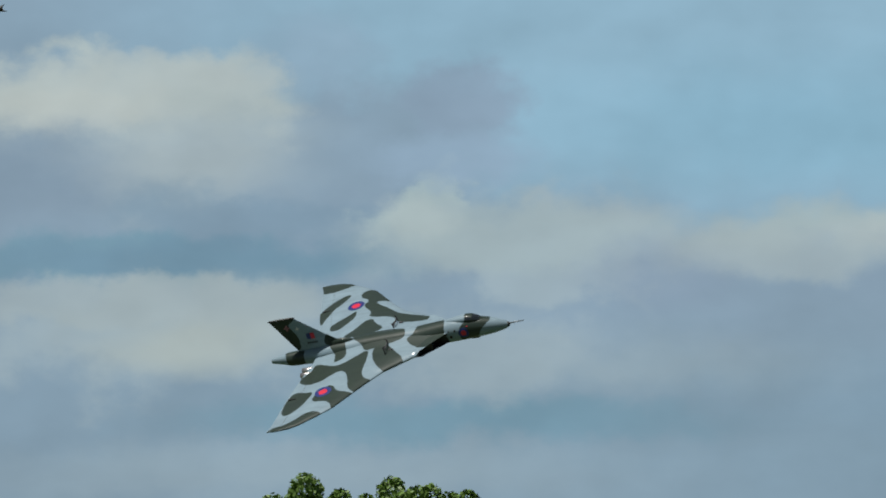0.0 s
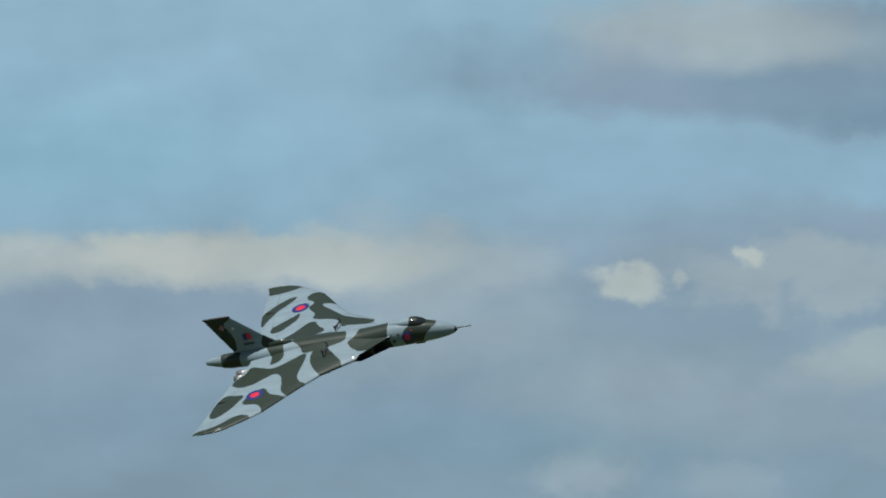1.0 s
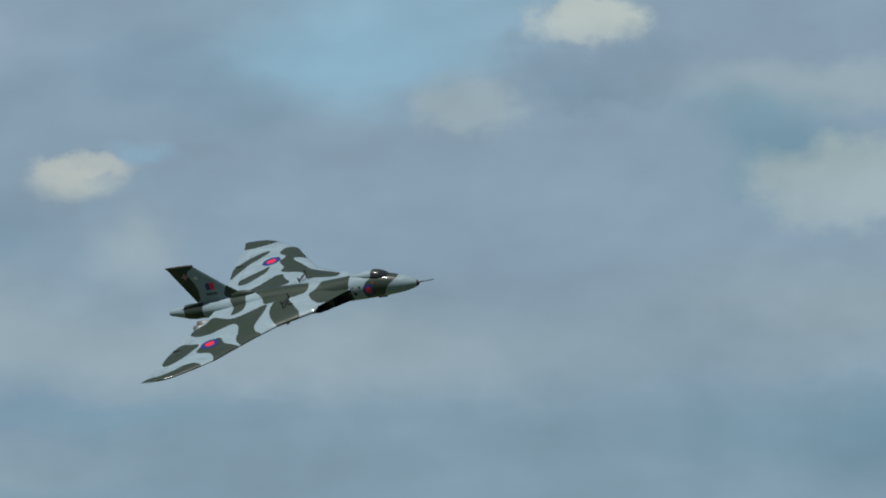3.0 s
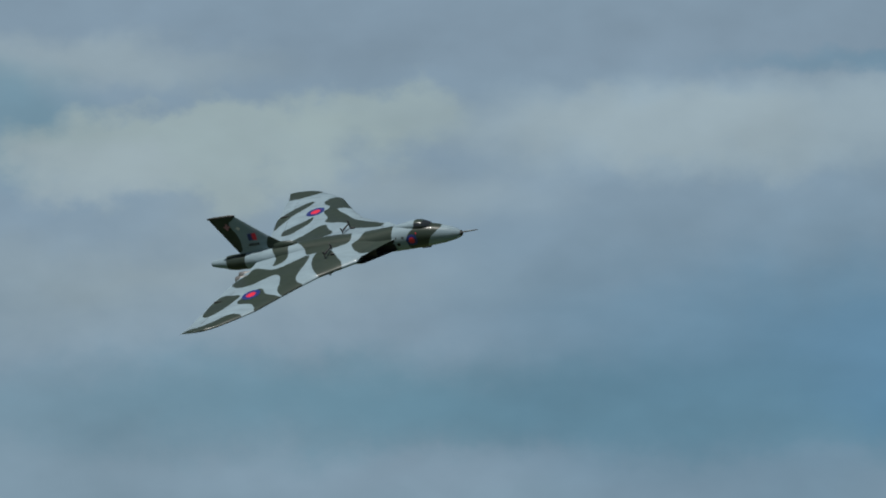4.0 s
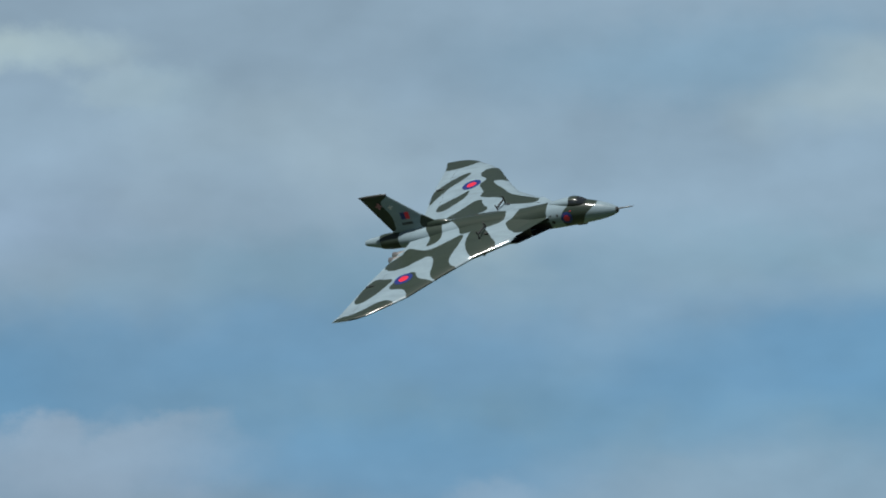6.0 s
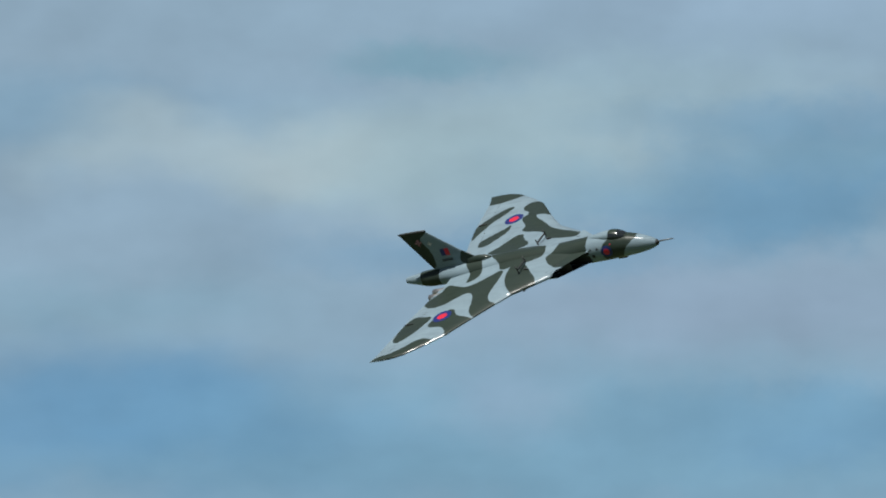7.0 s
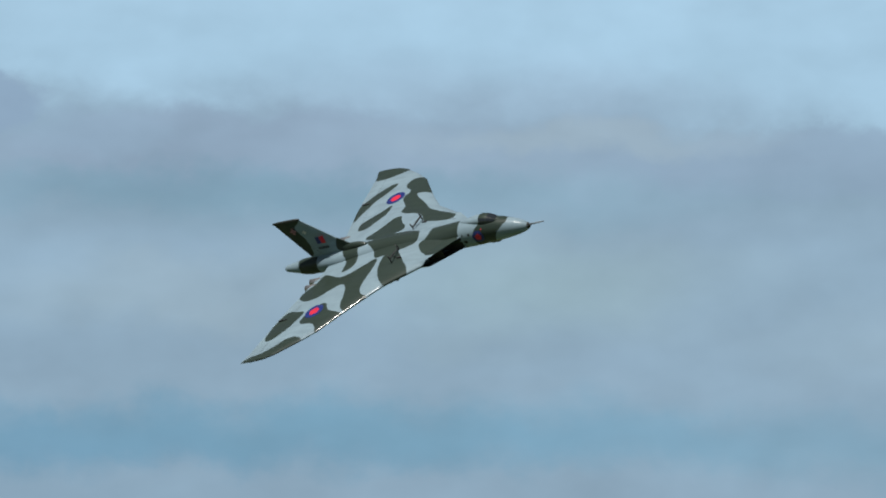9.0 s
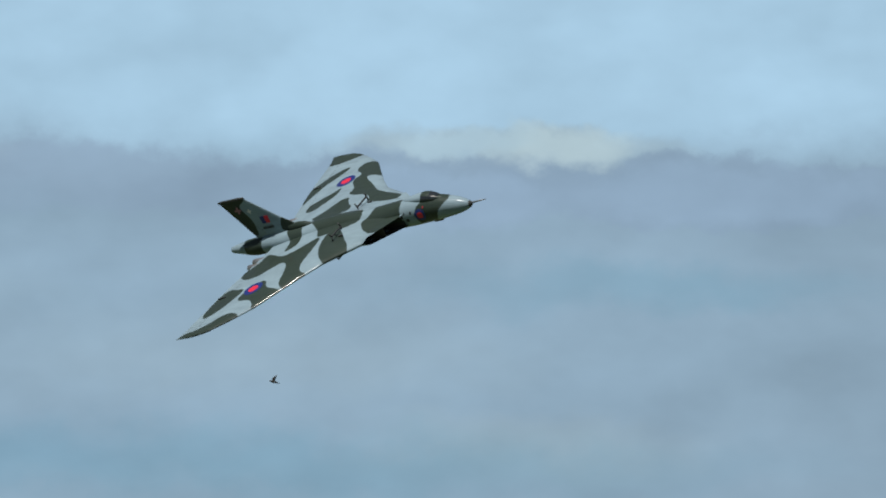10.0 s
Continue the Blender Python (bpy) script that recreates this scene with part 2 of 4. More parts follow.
# finer modelling, bank by bank: first heaps
def wisp(u, w, ru, rw, colour, strength=0.6, edge=0.5):
    if u < 5000:                                  # warmer in the sunlit first heaps
        colour = (colour[0] * 1.04, colour[1] * 0.99, colour[2] * 0.995)
    cloud(u, w, ru, rw, colour, strength, edge, fleece)


wisp(560, 90, 90, 60, rgb(147, 170, 194), 0.6, 0.7)
wisp(310, 165, 180, 62, rgb(172, 182, 187), 0.7, 0.35)
wisp(130, 190, 170, 46, rgb(186, 191, 192), 0.6, 0.5)
wisp(60, 310, 160, 80, rgb(134, 152, 173), 0.75, 0.5)
wisp(330, 280, 170, 60, rgb(163, 173, 181), 0.5, 0.7)
wisp(330, 458, 340, 32, rgb(116, 146, 170), 0.8, 0.5)
wisp(250, 535, 340, 44, rgb(164, 176, 184), 0.7, 0.3)
wisp(800, 285, 130, 42, rgb(145, 167, 192), 0.85, 0.5)
wisp(900, 420, 240, 62, rgb(162, 177, 186), 0.7, 0.35)
wisp(740, 385, 60, 34, rgb(176, 187, 191), 0.5, 0.6)
wisp(1180, 480, 130, 60, rgb(139, 156, 180), 0.5, 0.6)
wisp(1400, 440, 210, 48, rgb(166, 178, 186), 0.6, 0.4)
wisp(1930, 420, 370, 46, rgb(174, 182, 187), 0.7, 0.3)
wisp(1830, 415, 130, 26, rgb(190, 194, 195), 0.5, 0.5)
wisp(2120, 440, 120, 40, rgb(182, 188, 191), 0.5, 0.5)
wisp(1900, 500, 330, 34, rgb(136, 155, 178), 0.6, 0.5)
wisp(2620, 255, 420, 80, rgb(142, 173, 199), 0.7, 0.5)
wisp(2800, 5, 230, 58, rgb(162, 173, 183), 0.75, 0.6)
wisp(2650, 130, 150, 40, rgb(136, 155, 179), 0.6, 0.6)
wisp(2737, 447, 13, 16, rgb(182, 189, 194), 0.5, 0.5)
wisp(2700, 640, 240, 70, rgb(150, 167, 183), 0.5, 0.7)
wisp(2820, 815, 80, 40, rgb(152, 168, 184), 0.5, 0.6)
# the great pale heap, lit along its upper edge
wisp(3480, 425, 200, 75, rgb(167, 176, 182), 0.7, 0.3)
wisp(3660, 380, 210, 95, rgb(173, 179, 182), 0.7, 0.28)
wisp(3860, 320, 200, 90, rgb(177, 182, 183), 0.7, 0.25)
wisp(4040, 280, 180, 75, rgb(180, 184, 184), 0.75, 0.25)
wisp(4190, 234, 150, 22, rgb(188, 191, 190), 0.75, 0.4)
wisp(3890, 262, 130, 26, rgb(190, 192, 191), 0.6, 0.5)
wisp(3640, 322, 110, 20, rgb(186, 190, 191), 0.5, 0.6)
wisp(3720, 440, 330, 90, rgb(171, 178, 182), 0.45, 0.6)
wisp(4060, 370, 60, 26, rgb(150, 163, 177), 0.45, 0.7)
wisp(4150, 378, 40, 18, rgb(168, 177, 184), 0.5, 0.5)
wisp(4090, 320, 60, 22, rgb(128, 148, 170), 0.35, 0.6)
wisp(4600, 240, 84, 24, rgb(190, 193, 192), 0.7, 0.45)
wisp(4550, 262, 46, 26, rgb(186, 190, 190), 0.55, 0.6)
wisp(4700, 385, 55, 60, rgb(160, 173, 185), 0.45, 0.8)
wisp(4700, 210, 40, 22, rgb(141, 176, 203), 0.5, 0.7)
wisp(4750, 60, 140, 60, rgb(124, 148, 172), 0.6, 0.6)
wisp(4350, 20, 130, 60, rgb(147, 162, 183), 0.5, 0.7)
wisp(5000, 540, 360, 70, rgb(154, 168, 184), 0.5, 0.9)
wisp(4000, 745, 420, 40, rgb(122, 148, 172), 0.5, 0.7)
wisp(3900, 660, 420, 46, rgb(122, 145, 170), 0.5, 0.8)
wisp(4250, 660, 330, 60, rgb(132, 152, 176), 0.5, 0.8)
wisp(2950, 690, 330, 60, rgb(134, 153, 176), 0.5, 0.8)
wisp(2480, 60, 90, 50, rgb(143, 172, 196), 0.6, 0.7)
wisp(2640, 80, 100, 60, rgb(140, 158, 181), 0.5, 0.6)
wisp(430, 130, 70, 44, rgb(178, 188, 193), 0.7, 0.35)
wisp(250, 130, 220, 36, rgb(178, 187, 192), 0.55, 0.4)
wisp(5060, 40, 190, 60, rgb(143, 176, 203), 0.7, 0.6)
wisp(4880, 130, 110, 50, rgb(128, 152, 176), 0.5, 0.7)
# long flat decks
wisp(8230, 35, 230, 36, rgb(174, 187, 196), 0.65, 0.6)
wisp(8060, 60, 130, 34, rgb(166, 181, 193), 0.5, 0.7)
wisp(8545, 110, 100, 40, rgb(164, 180, 193), 0.5, 0.7)
wisp(8200, 180, 460, 95, rgb(155, 173, 194), 0.5, 0.9)
wisp(7720, 75, 120, 28, rgb(122, 153, 176), 0.6, 0.7)
wisp(8980, 770, 330, 90, rgb(108, 147, 182), 0.75, 0.7)
wisp(8480, 740, 150, 40, rgb(150, 166, 188), 0.5, 0.7)
wisp(9150, 830, 70, 40, rgb(150, 166, 188), 0.5, 0.6)
wisp(10430, 130, 340, 100, rgb(160, 179, 190), 0.6, 0.7)
wisp(10760, 10, 330, 56, rgb(160, 179, 191), 0.5, 0.8)
wisp(10960, -150, 520, 48, rgb(151, 168, 191), 0.6, 0.8)
wisp(10330, -40, 130, 30, rgb(122, 158, 178), 0.6, 0.8)
wisp(11620, -115, 260, 80, rgb(169, 187, 198), 0.65, 0.7)
wisp(11000, 60, 300, 36, rgb(120, 152, 180), 0.55, 0.8)
wisp(10480, 300, 330, 36, rgb(116, 150, 180), 0.6, 0.8)
wisp(10600, 590, 560, 90, rgb(128, 162, 187), 0.6, 0.9)
wisp(10470, 560, 90, 60, rgb(150, 166, 190), 0.5, 0.9)
wisp(11600, 520, 300, 60, rgb(148, 166, 191), 0.5, 0.8)
wisp(11500, 190, 160, 60, rgb(155, 172, 192), 0.5, 0.8)
wisp(11250, 240, 120, 60, rgb(158, 174, 190), 0.45, 0.8)
# puffs at the edge of the clear sky
wisp(11800, -130, 190, 80, rgb(160, 177, 194), 0.7, 0.7)
wisp(12030, -120, 80, 50, rgb(146, 166, 187), 0.5, 0.7)
wisp(13000, -110, 700, 50, rgb(170, 194, 218), 0.4, 0.8)
wisp(12125, -70, 62, 36, rgb(172, 186, 205), 0.45, 0.7)
wisp(11955, 42, 80, 32, rgb(166, 180, 198), 0.45, 0.7)
wisp(12365, -14, 168, 62, rgb(145, 162, 187), 0.85, 0.14)
wisp(12330, 10, 110, 30, rgb(154, 170, 193), 0.4, 0.7)
wisp(12640, 30, 130, 42, rgb(151, 168, 191), 0.6, 0.3)
wisp(12270, 120, 200, 46, rgb(146, 169, 191), 0.5, 0.6)
wisp(12350, 280, 650, 90, rgb(152, 171, 193), 0.45, 0.9)
wisp(14180, 330, 800, 150, rgb(153, 172, 194), 0.4, 0.9)
wisp(13350, 300, 220, 60, rgb(160, 179, 191), 0.5, 0.9)
wisp(14850, 40, 125, 34, rgb(192, 204, 213), 0.7, 0.5)
wisp(14660, 30, 130, 22, rgb(178, 196, 212), 0.6, 0.5)
wisp(14600, 132, 230, 58, rgb(154, 171, 196), 0.65, 0.25)
wisp(15150, 125, 270, 52, rgb(153, 170, 195), 0.6, 0.3)

# faint relief and streaks through the whole sky
upper, lower = sky_noise(1 / 260, 1.5, 4, 0.48, 3.0), sky_noise(1 / 260, 1.5, 4, 0.48, 3.16)
relief = wmath("SUBTRACT", upper.outputs["Fac"], lower.outputs["Fac"])
streak = sky_noise(1 / 420, 2.2, 3, 0.45, 11.0)
light = wnode("ShaderNodeMapRange")
wl.new(streak.outputs["Fac"], light.inputs["Value"])
light.inputs["From Min"].default_value, light.inputs["From Max"].default_value = 0.3, 0.7
light.inputs["To Min"].default_value, light.inputs["To Max"].default_value = 0.95, 1.05
lit = wmath("ADD", light.outputs[0], wmath("MULTIPLY", relief, 0.32))
last = wnode("ShaderNodeVectorMath", operation="SCALE")
wl.new(tone[0], last.inputs[0])
wl.new(lit, last.inputs["Scale"])
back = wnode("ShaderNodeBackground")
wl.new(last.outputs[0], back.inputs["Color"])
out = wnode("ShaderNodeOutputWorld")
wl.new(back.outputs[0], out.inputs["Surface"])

sun = new("sun", bpy.data.lights.new("sun", "SUN"))
sun.data.energy, sun.data.angle, sun.data.color = 5.0, radians(0.53), (1.0, 0.97, 0.92)
sun_way = Vector((math.sin(SUN_AZ) * math.cos(SUN_EL), math.cos(SUN_AZ) * math.cos(SUN_EL), math.sin(SUN_EL)))
sun.matrix_world = Matrix.Translation((0, 0, 300)) @ sun_way.to_track_quat("Z", "Y").to_matrix().to_4x4()


# ---------------------------------------------------------------- materials
def material(name, colour, rough=0.5, metal=0.0, vary=0.15, scale=1.0, bump=0.0, coat=0.0):
    """A surface with mottling at two sizes and fine relief."""
    m = bpy.data.materials.new(name)
    m.use_nodes = True
    nt = m.node_tree
    p = nt.nodes["Principled BSDF"]
    p.inputs["Metallic"].default_value = metal
    p.inputs["Coat Weight"].default_value = coat
    co = nt.nodes.new("ShaderNodeTexCoord")
    big, fine = nt.nodes.new("ShaderNodeTexNoise"), nt.nodes.new("ShaderNodeTexNoise")
    for n, s, d in ((big, 0.6 * scale, 4), (fine, 9 * scale, 5)):
        n.inputs["Scale"].default_value, n.inputs["Detail"].default_value = s, d
        nt.links.new(co.outputs["Object"], n.inputs["Vector"])
    both = nt.nodes.new("ShaderNodeMath")
    both.operation = "ADD"
    nt.links.new(big.outputs["Fac"], both.inputs[0])
    nt.links.new(fine.outputs["Fac"], both.inputs[1])
    ramp = nt.nodes.new("ShaderNodeMapRange")
    nt.links.new(both.outputs[0], ramp.inputs["Value"])
    ramp.inputs["From Min"].default_value, ramp.inputs["From Max"].default_value = 0.6, 1.4
    ramp.inputs["To Min"].default_value, ramp.inputs["To Max"].default_value = 1 - vary, 1 + vary
    hue = nt.nodes.new("ShaderNodeVectorMath")
    hue.operation = "SCALE"
    hue.inputs[0].default_value = colour
    nt.links.new(ramp.outputs[0], hue.inputs["Scale"])
    nt.links.new(hue.outputs[0], p.inputs["Base Color"])
    gloss = nt.nodes.new("ShaderNodeMapRange")
    nt.links.new(fine.outputs["Fac"], gloss.inputs["Value"])
    gloss.inputs["To Min"].default_value, gloss.inputs["To Max"].default_value = max(rough - 0.08, 0.02), min(rough + 0.08, 1)
    nt.links.new(gloss.outputs[0], p.inputs["Roughness"])
    if bump:
        b = nt.nodes.new("ShaderNodeBump")
        b.inputs["Strength"].default_value, b.inputs["Distance"].default_value = 0.4, bump
        nt.links.new(fine.outputs["Fac"], b.inputs["Height"])
        nt.links.new(b.outputs[0], p.inputs["Normal"])
    return m, nt, p, hue


def camouflage(name, light, dark):
    """Two-tone paint: the mesh's attribute 'camo' is above zero inside the dark patches."""
    m, nt, p, hue = material(name, light, 0.42, 0.0, 0.07, 0.8, coat=0.35)
    p.inputs["Coat Roughness"].default_value = 0.14
    p.inputs["Specular IOR Level"].default_value = 0.12
    at = nt.nodes.new("ShaderNodeAttribute")
    at.attribute_name = "camo"
    co = nt.nodes.new("ShaderNodeTexCoord")
    rag = nt.nodes.new("ShaderNodeTexNoise")
    rag.inputs["Scale"].default_value, rag.inputs["Detail"].default_value = 2.2, 3
    nt.links.new(co.outputs["Object"], rag.inputs["Vector"])
    shift = nt.nodes.new("ShaderNodeMath")
    shift.operation = "MULTIPLY_ADD"
    nt.links.new(rag.outputs["Fac"], shift.inputs[0])
    shift.inputs[1].default_value = 0.24
    shift.inputs[2].default_value = -0.12
    add = nt.nodes.new("ShaderNodeMath")
    nt.links.new(at.outputs["Fac"], add.inputs[0])
    nt.links.new(shift.outputs[0], add.inputs[1])
    inside = nt.nodes.new("ShaderNodeMapRange")
    nt.links.new(add.outputs[0], inside.inputs["Value"])
    inside.inputs["From Min"].default_value, inside.inputs["From Max"].default_value = -0.03, 0.03
    # rain and exhaust streaks run along the airframe
    stretch = nt.nodes.new("ShaderNodeMapping")
    stretch.inputs["Scale"].default_value = (0.25, 2.2, 2.2)
    nt.links.new(co.outputs["Object"], stretch.inputs[0])
    run = nt.nodes.new("ShaderNodeTexNoise")
    run.inputs["Scale"].default_value, run.inputs["Detail"].default_value = 1.0, 5
    nt.links.new(stretch.outputs[0], run.inputs["Vector"])
    wear = nt.nodes.new("ShaderNodeMapRange")
    nt.links.new(run.outputs["Fac"], wear.inputs["Value"])
    wear.inputs["From Min"].default_value, wear.inputs["From Max"].default_value = 0.3, 0.7
    wear.inputs["To Min"].default_value, wear.inputs["To Max"].default_value = 0.9, 1.06
    mix = nt.nodes.new("ShaderNodeMix")
    mix.data_type = "RGBA"
    nt.links.new(inside.outputs[0], mix.inputs["Factor"])
    mix.inputs["A"].default_value, mix.inputs["B"].default_value = (*light, 1), (*dark, 1)
    worn = nt.nodes.new("ShaderNodeVectorMath")
    worn.operation = "SCALE"
    nt.links.new(mix.outputs["Result"], worn.inputs[0])
    nt.links.new(wear.outputs[0], worn.inputs["Scale"])
    nt.links.new(worn.outputs[0], hue.inputs[0])
    # the gloss is worn away in patches
    polish = nt.nodes.new("ShaderNodeTexNoise")
    polish.inputs["Scale"].default_value, polish.inputs["Detail"].default_value = 0.55, 4
    nt.links.new(co.outputs["Object"], polish.inputs["Vector"])
    gleam = nt.nodes.new("ShaderNodeMapRange")
    nt.links.new(polish.outputs["Fac"], gleam.inputs["Value"])
    gleam.inputs["From Min"].default_value, gleam.inputs["From Max"].default_value = 0.44, 0.6
    gleam.inputs["To Min"].default_value, gleam.inputs["To Max"].default_value = 0.18, 0.65
    nt.links.new(gleam.outputs[0], p.inputs["Coat Weight"])
    return m


PAINT = camouflage("camouflage_paint", (0.196, 0.270, 0.312), (0.027, 0.040, 0.032))
BELLY = material("underside_paint", (0.42, 0.45, 0.46), 0.4, 0, 0.06)[0]
BLACK = material("matt_black", (0.012, 0.012, 0.013), 0.75, 0, 0.2)[0]
DARK_METAL = material("dark_metal", (0.05, 0.05, 0.052), 0.45, 0.6, 0.2)[0]
NOZZLE_METAL = material("bare_steel", (0.42, 0.41, 0.40), 0.32, 0.8, 0.12)[0]
FIN_CAP = material("fin_dielectric", (0.02, 0.022, 0.02), 0.5, 0, 0.15)[0]
ROUNDEL_BLUE = material("roundel_blue", (0.010, 0.022, 0.13), 0.4, 0, 0.05)[0]
ROUNDEL_RED = material("roundel_red", (0.55, 0.018, 0.045), 0.4, 0, 0.05)[0]
CREST_PINK = material("crest_pink", (0.34, 0.16, 0.19), 0.5, 0, 0.1)[0]
CREST_WHITE = material("crest_white", (0.6, 0.62, 0.6), 0.5, 0, 0.1)[0]
GLASS = material("canopy_glass", (0.02, 0.025, 0.03), 0.06, 0.0, 0.05)[0]
PROBE_GREY = material("probe_grey", (0.14, 0.15, 0.155), 0.45, 0.2, 0.1)[0]
LIGHT_GREY = material("light_grey_paint", (0.42, 0.46, 0.48), 0.35, 0, 0.06)[0]
GRASS = material("mown_grass", (0.045, 0.065, 0.022), 0.9, 0, 0.35, 0.5, bump=0.05)[0]
LEAF = material("leaf_green", (0.105, 0.185, 0.03), 0.55, 0, 0.35, 0.6)[0]
BARK = material("bark", (0.12, 0.09, 0.06), 0.9, 0, 0.3, 1.0, bump=0.04)[0]
FEATHER = material("dark_feather", (0.03, 0.028, 0.026), 0.7, 0, 0.3, 8)[0]


# ---------------------------------------------------------------- mesh helpers
def part(name, verts, faces, mat, parent=None, label="", smooth=True, camo=None, bevel=0.0):
    me = bpy.data.meshes.new(name)
    me.from_pydata([tuple(map(float, v)) for v in verts], [], [tuple(map(int, f)) for f in faces])
    me.materials.append(mat)
    if camo is not None:
        me.attributes.new("camo", "FLOAT", "POINT").data.foreach_set("value", np.asarray(camo, np.float32))
    me.polygons.foreach_set("use_smooth", [smooth] * len(me.polygons))
    me.update()
    ob = new(name, me)
    ob.parent = parent
    if bevel:
        b = ob.modifiers.new("bevel", "BEVEL")
        b.width, b.segments = bevel, 2
    if label:
        tagged(ob, label=label)
    return ob


def rings(loops, closed=True, cap=True):
    """Verts and faces of a skin through equal loops of points."""
    n = len(loops[0])
    verts = [p for loop in loops for p in loop]
    faces = []
    for i in range(len(loops) - 1):
        for j in range(n if closed else n - 1):
            k = (j + 1) % n
            faces.append((i * n + j, i * n + k, (i + 1) * n + k, (i + 1) * n + j))
    if cap:
        faces.append(tuple(range(n))[::-1])
        faces.append(tuple((len(loops) - 1) * n + j for j in range(n)))
    return verts, faces


def box(cx, cy, cz, sx, sy, sz):
    v = [(cx + a * sx / 2, cy + b * sy / 2, cz + c * sz / 2) for a in (-1, 1) for b in (-1, 1) for c in (-1, 1)]
    return v, [(0, 1, 3, 2), (4, 6, 7, 5), (0, 4, 5, 1), (2, 3, 7, 6), (0, 2, 6, 4), (1, 5, 7, 3)]


def tube(a, b, ra, rb, n=12):
    a, b = Vector(a), Vector(b)
    q = (b - a).to_track_quat("Z", "Y")
    loops = []
    for c, r in ((a, ra), (b, rb)):
        loops.append([c + q @ Vector((r * math.cos(2 * math.pi * i / n), r * math.sin(2 * math.pi * i / n), 0)) for i in range(n)])
    return rings(loops)


def rounded(points, times=2):
    """A closed outline with its corners cut twice."""
    p = np.array(points, float)
    for _ in range(times):
        q = np.roll(p, -1, 0)
        p = np.stack([0.75 * p + 0.25 * q, 0.25 * p + 0.75 * q], 1).reshape(-1, 2)
    return p


def inside_by(xy, outlines):
    """How far each point lies inside the nearest outline (below zero: outside)."""
    best = np.full(len(xy), -9.0)
    for o in outlines:
        a, b = o, np.roll(o, -1, 0)
        d = np.full(len(xy), 1e9)
        odd = np.zeros(len(xy), bool)
        for (ax, ay), (bx, by) in zip(a, b):
            ex, ey = bx - ax, by - ay
            s = np.clip(((xy[:, 0] - ax) * ex + (xy[:, 1] - ay) * ey) / (ex * ex + ey * ey + 1e-9), 0, 1)
            d = np.minimum(d, np.hypot(xy[:, 0] - ax - s * ex, xy[:, 1] - ay - s * ey))
            cross = (ay > xy[:, 1]) != (by > xy[:, 1])
            odd ^= cross & (xy[:, 0] < ax + (xy[:, 1] - ay) * ex / (ey if abs(ey) > 1e-9 else 1e-9))
        best = np.maximum(best, np.where(odd, d, -d))
    return best


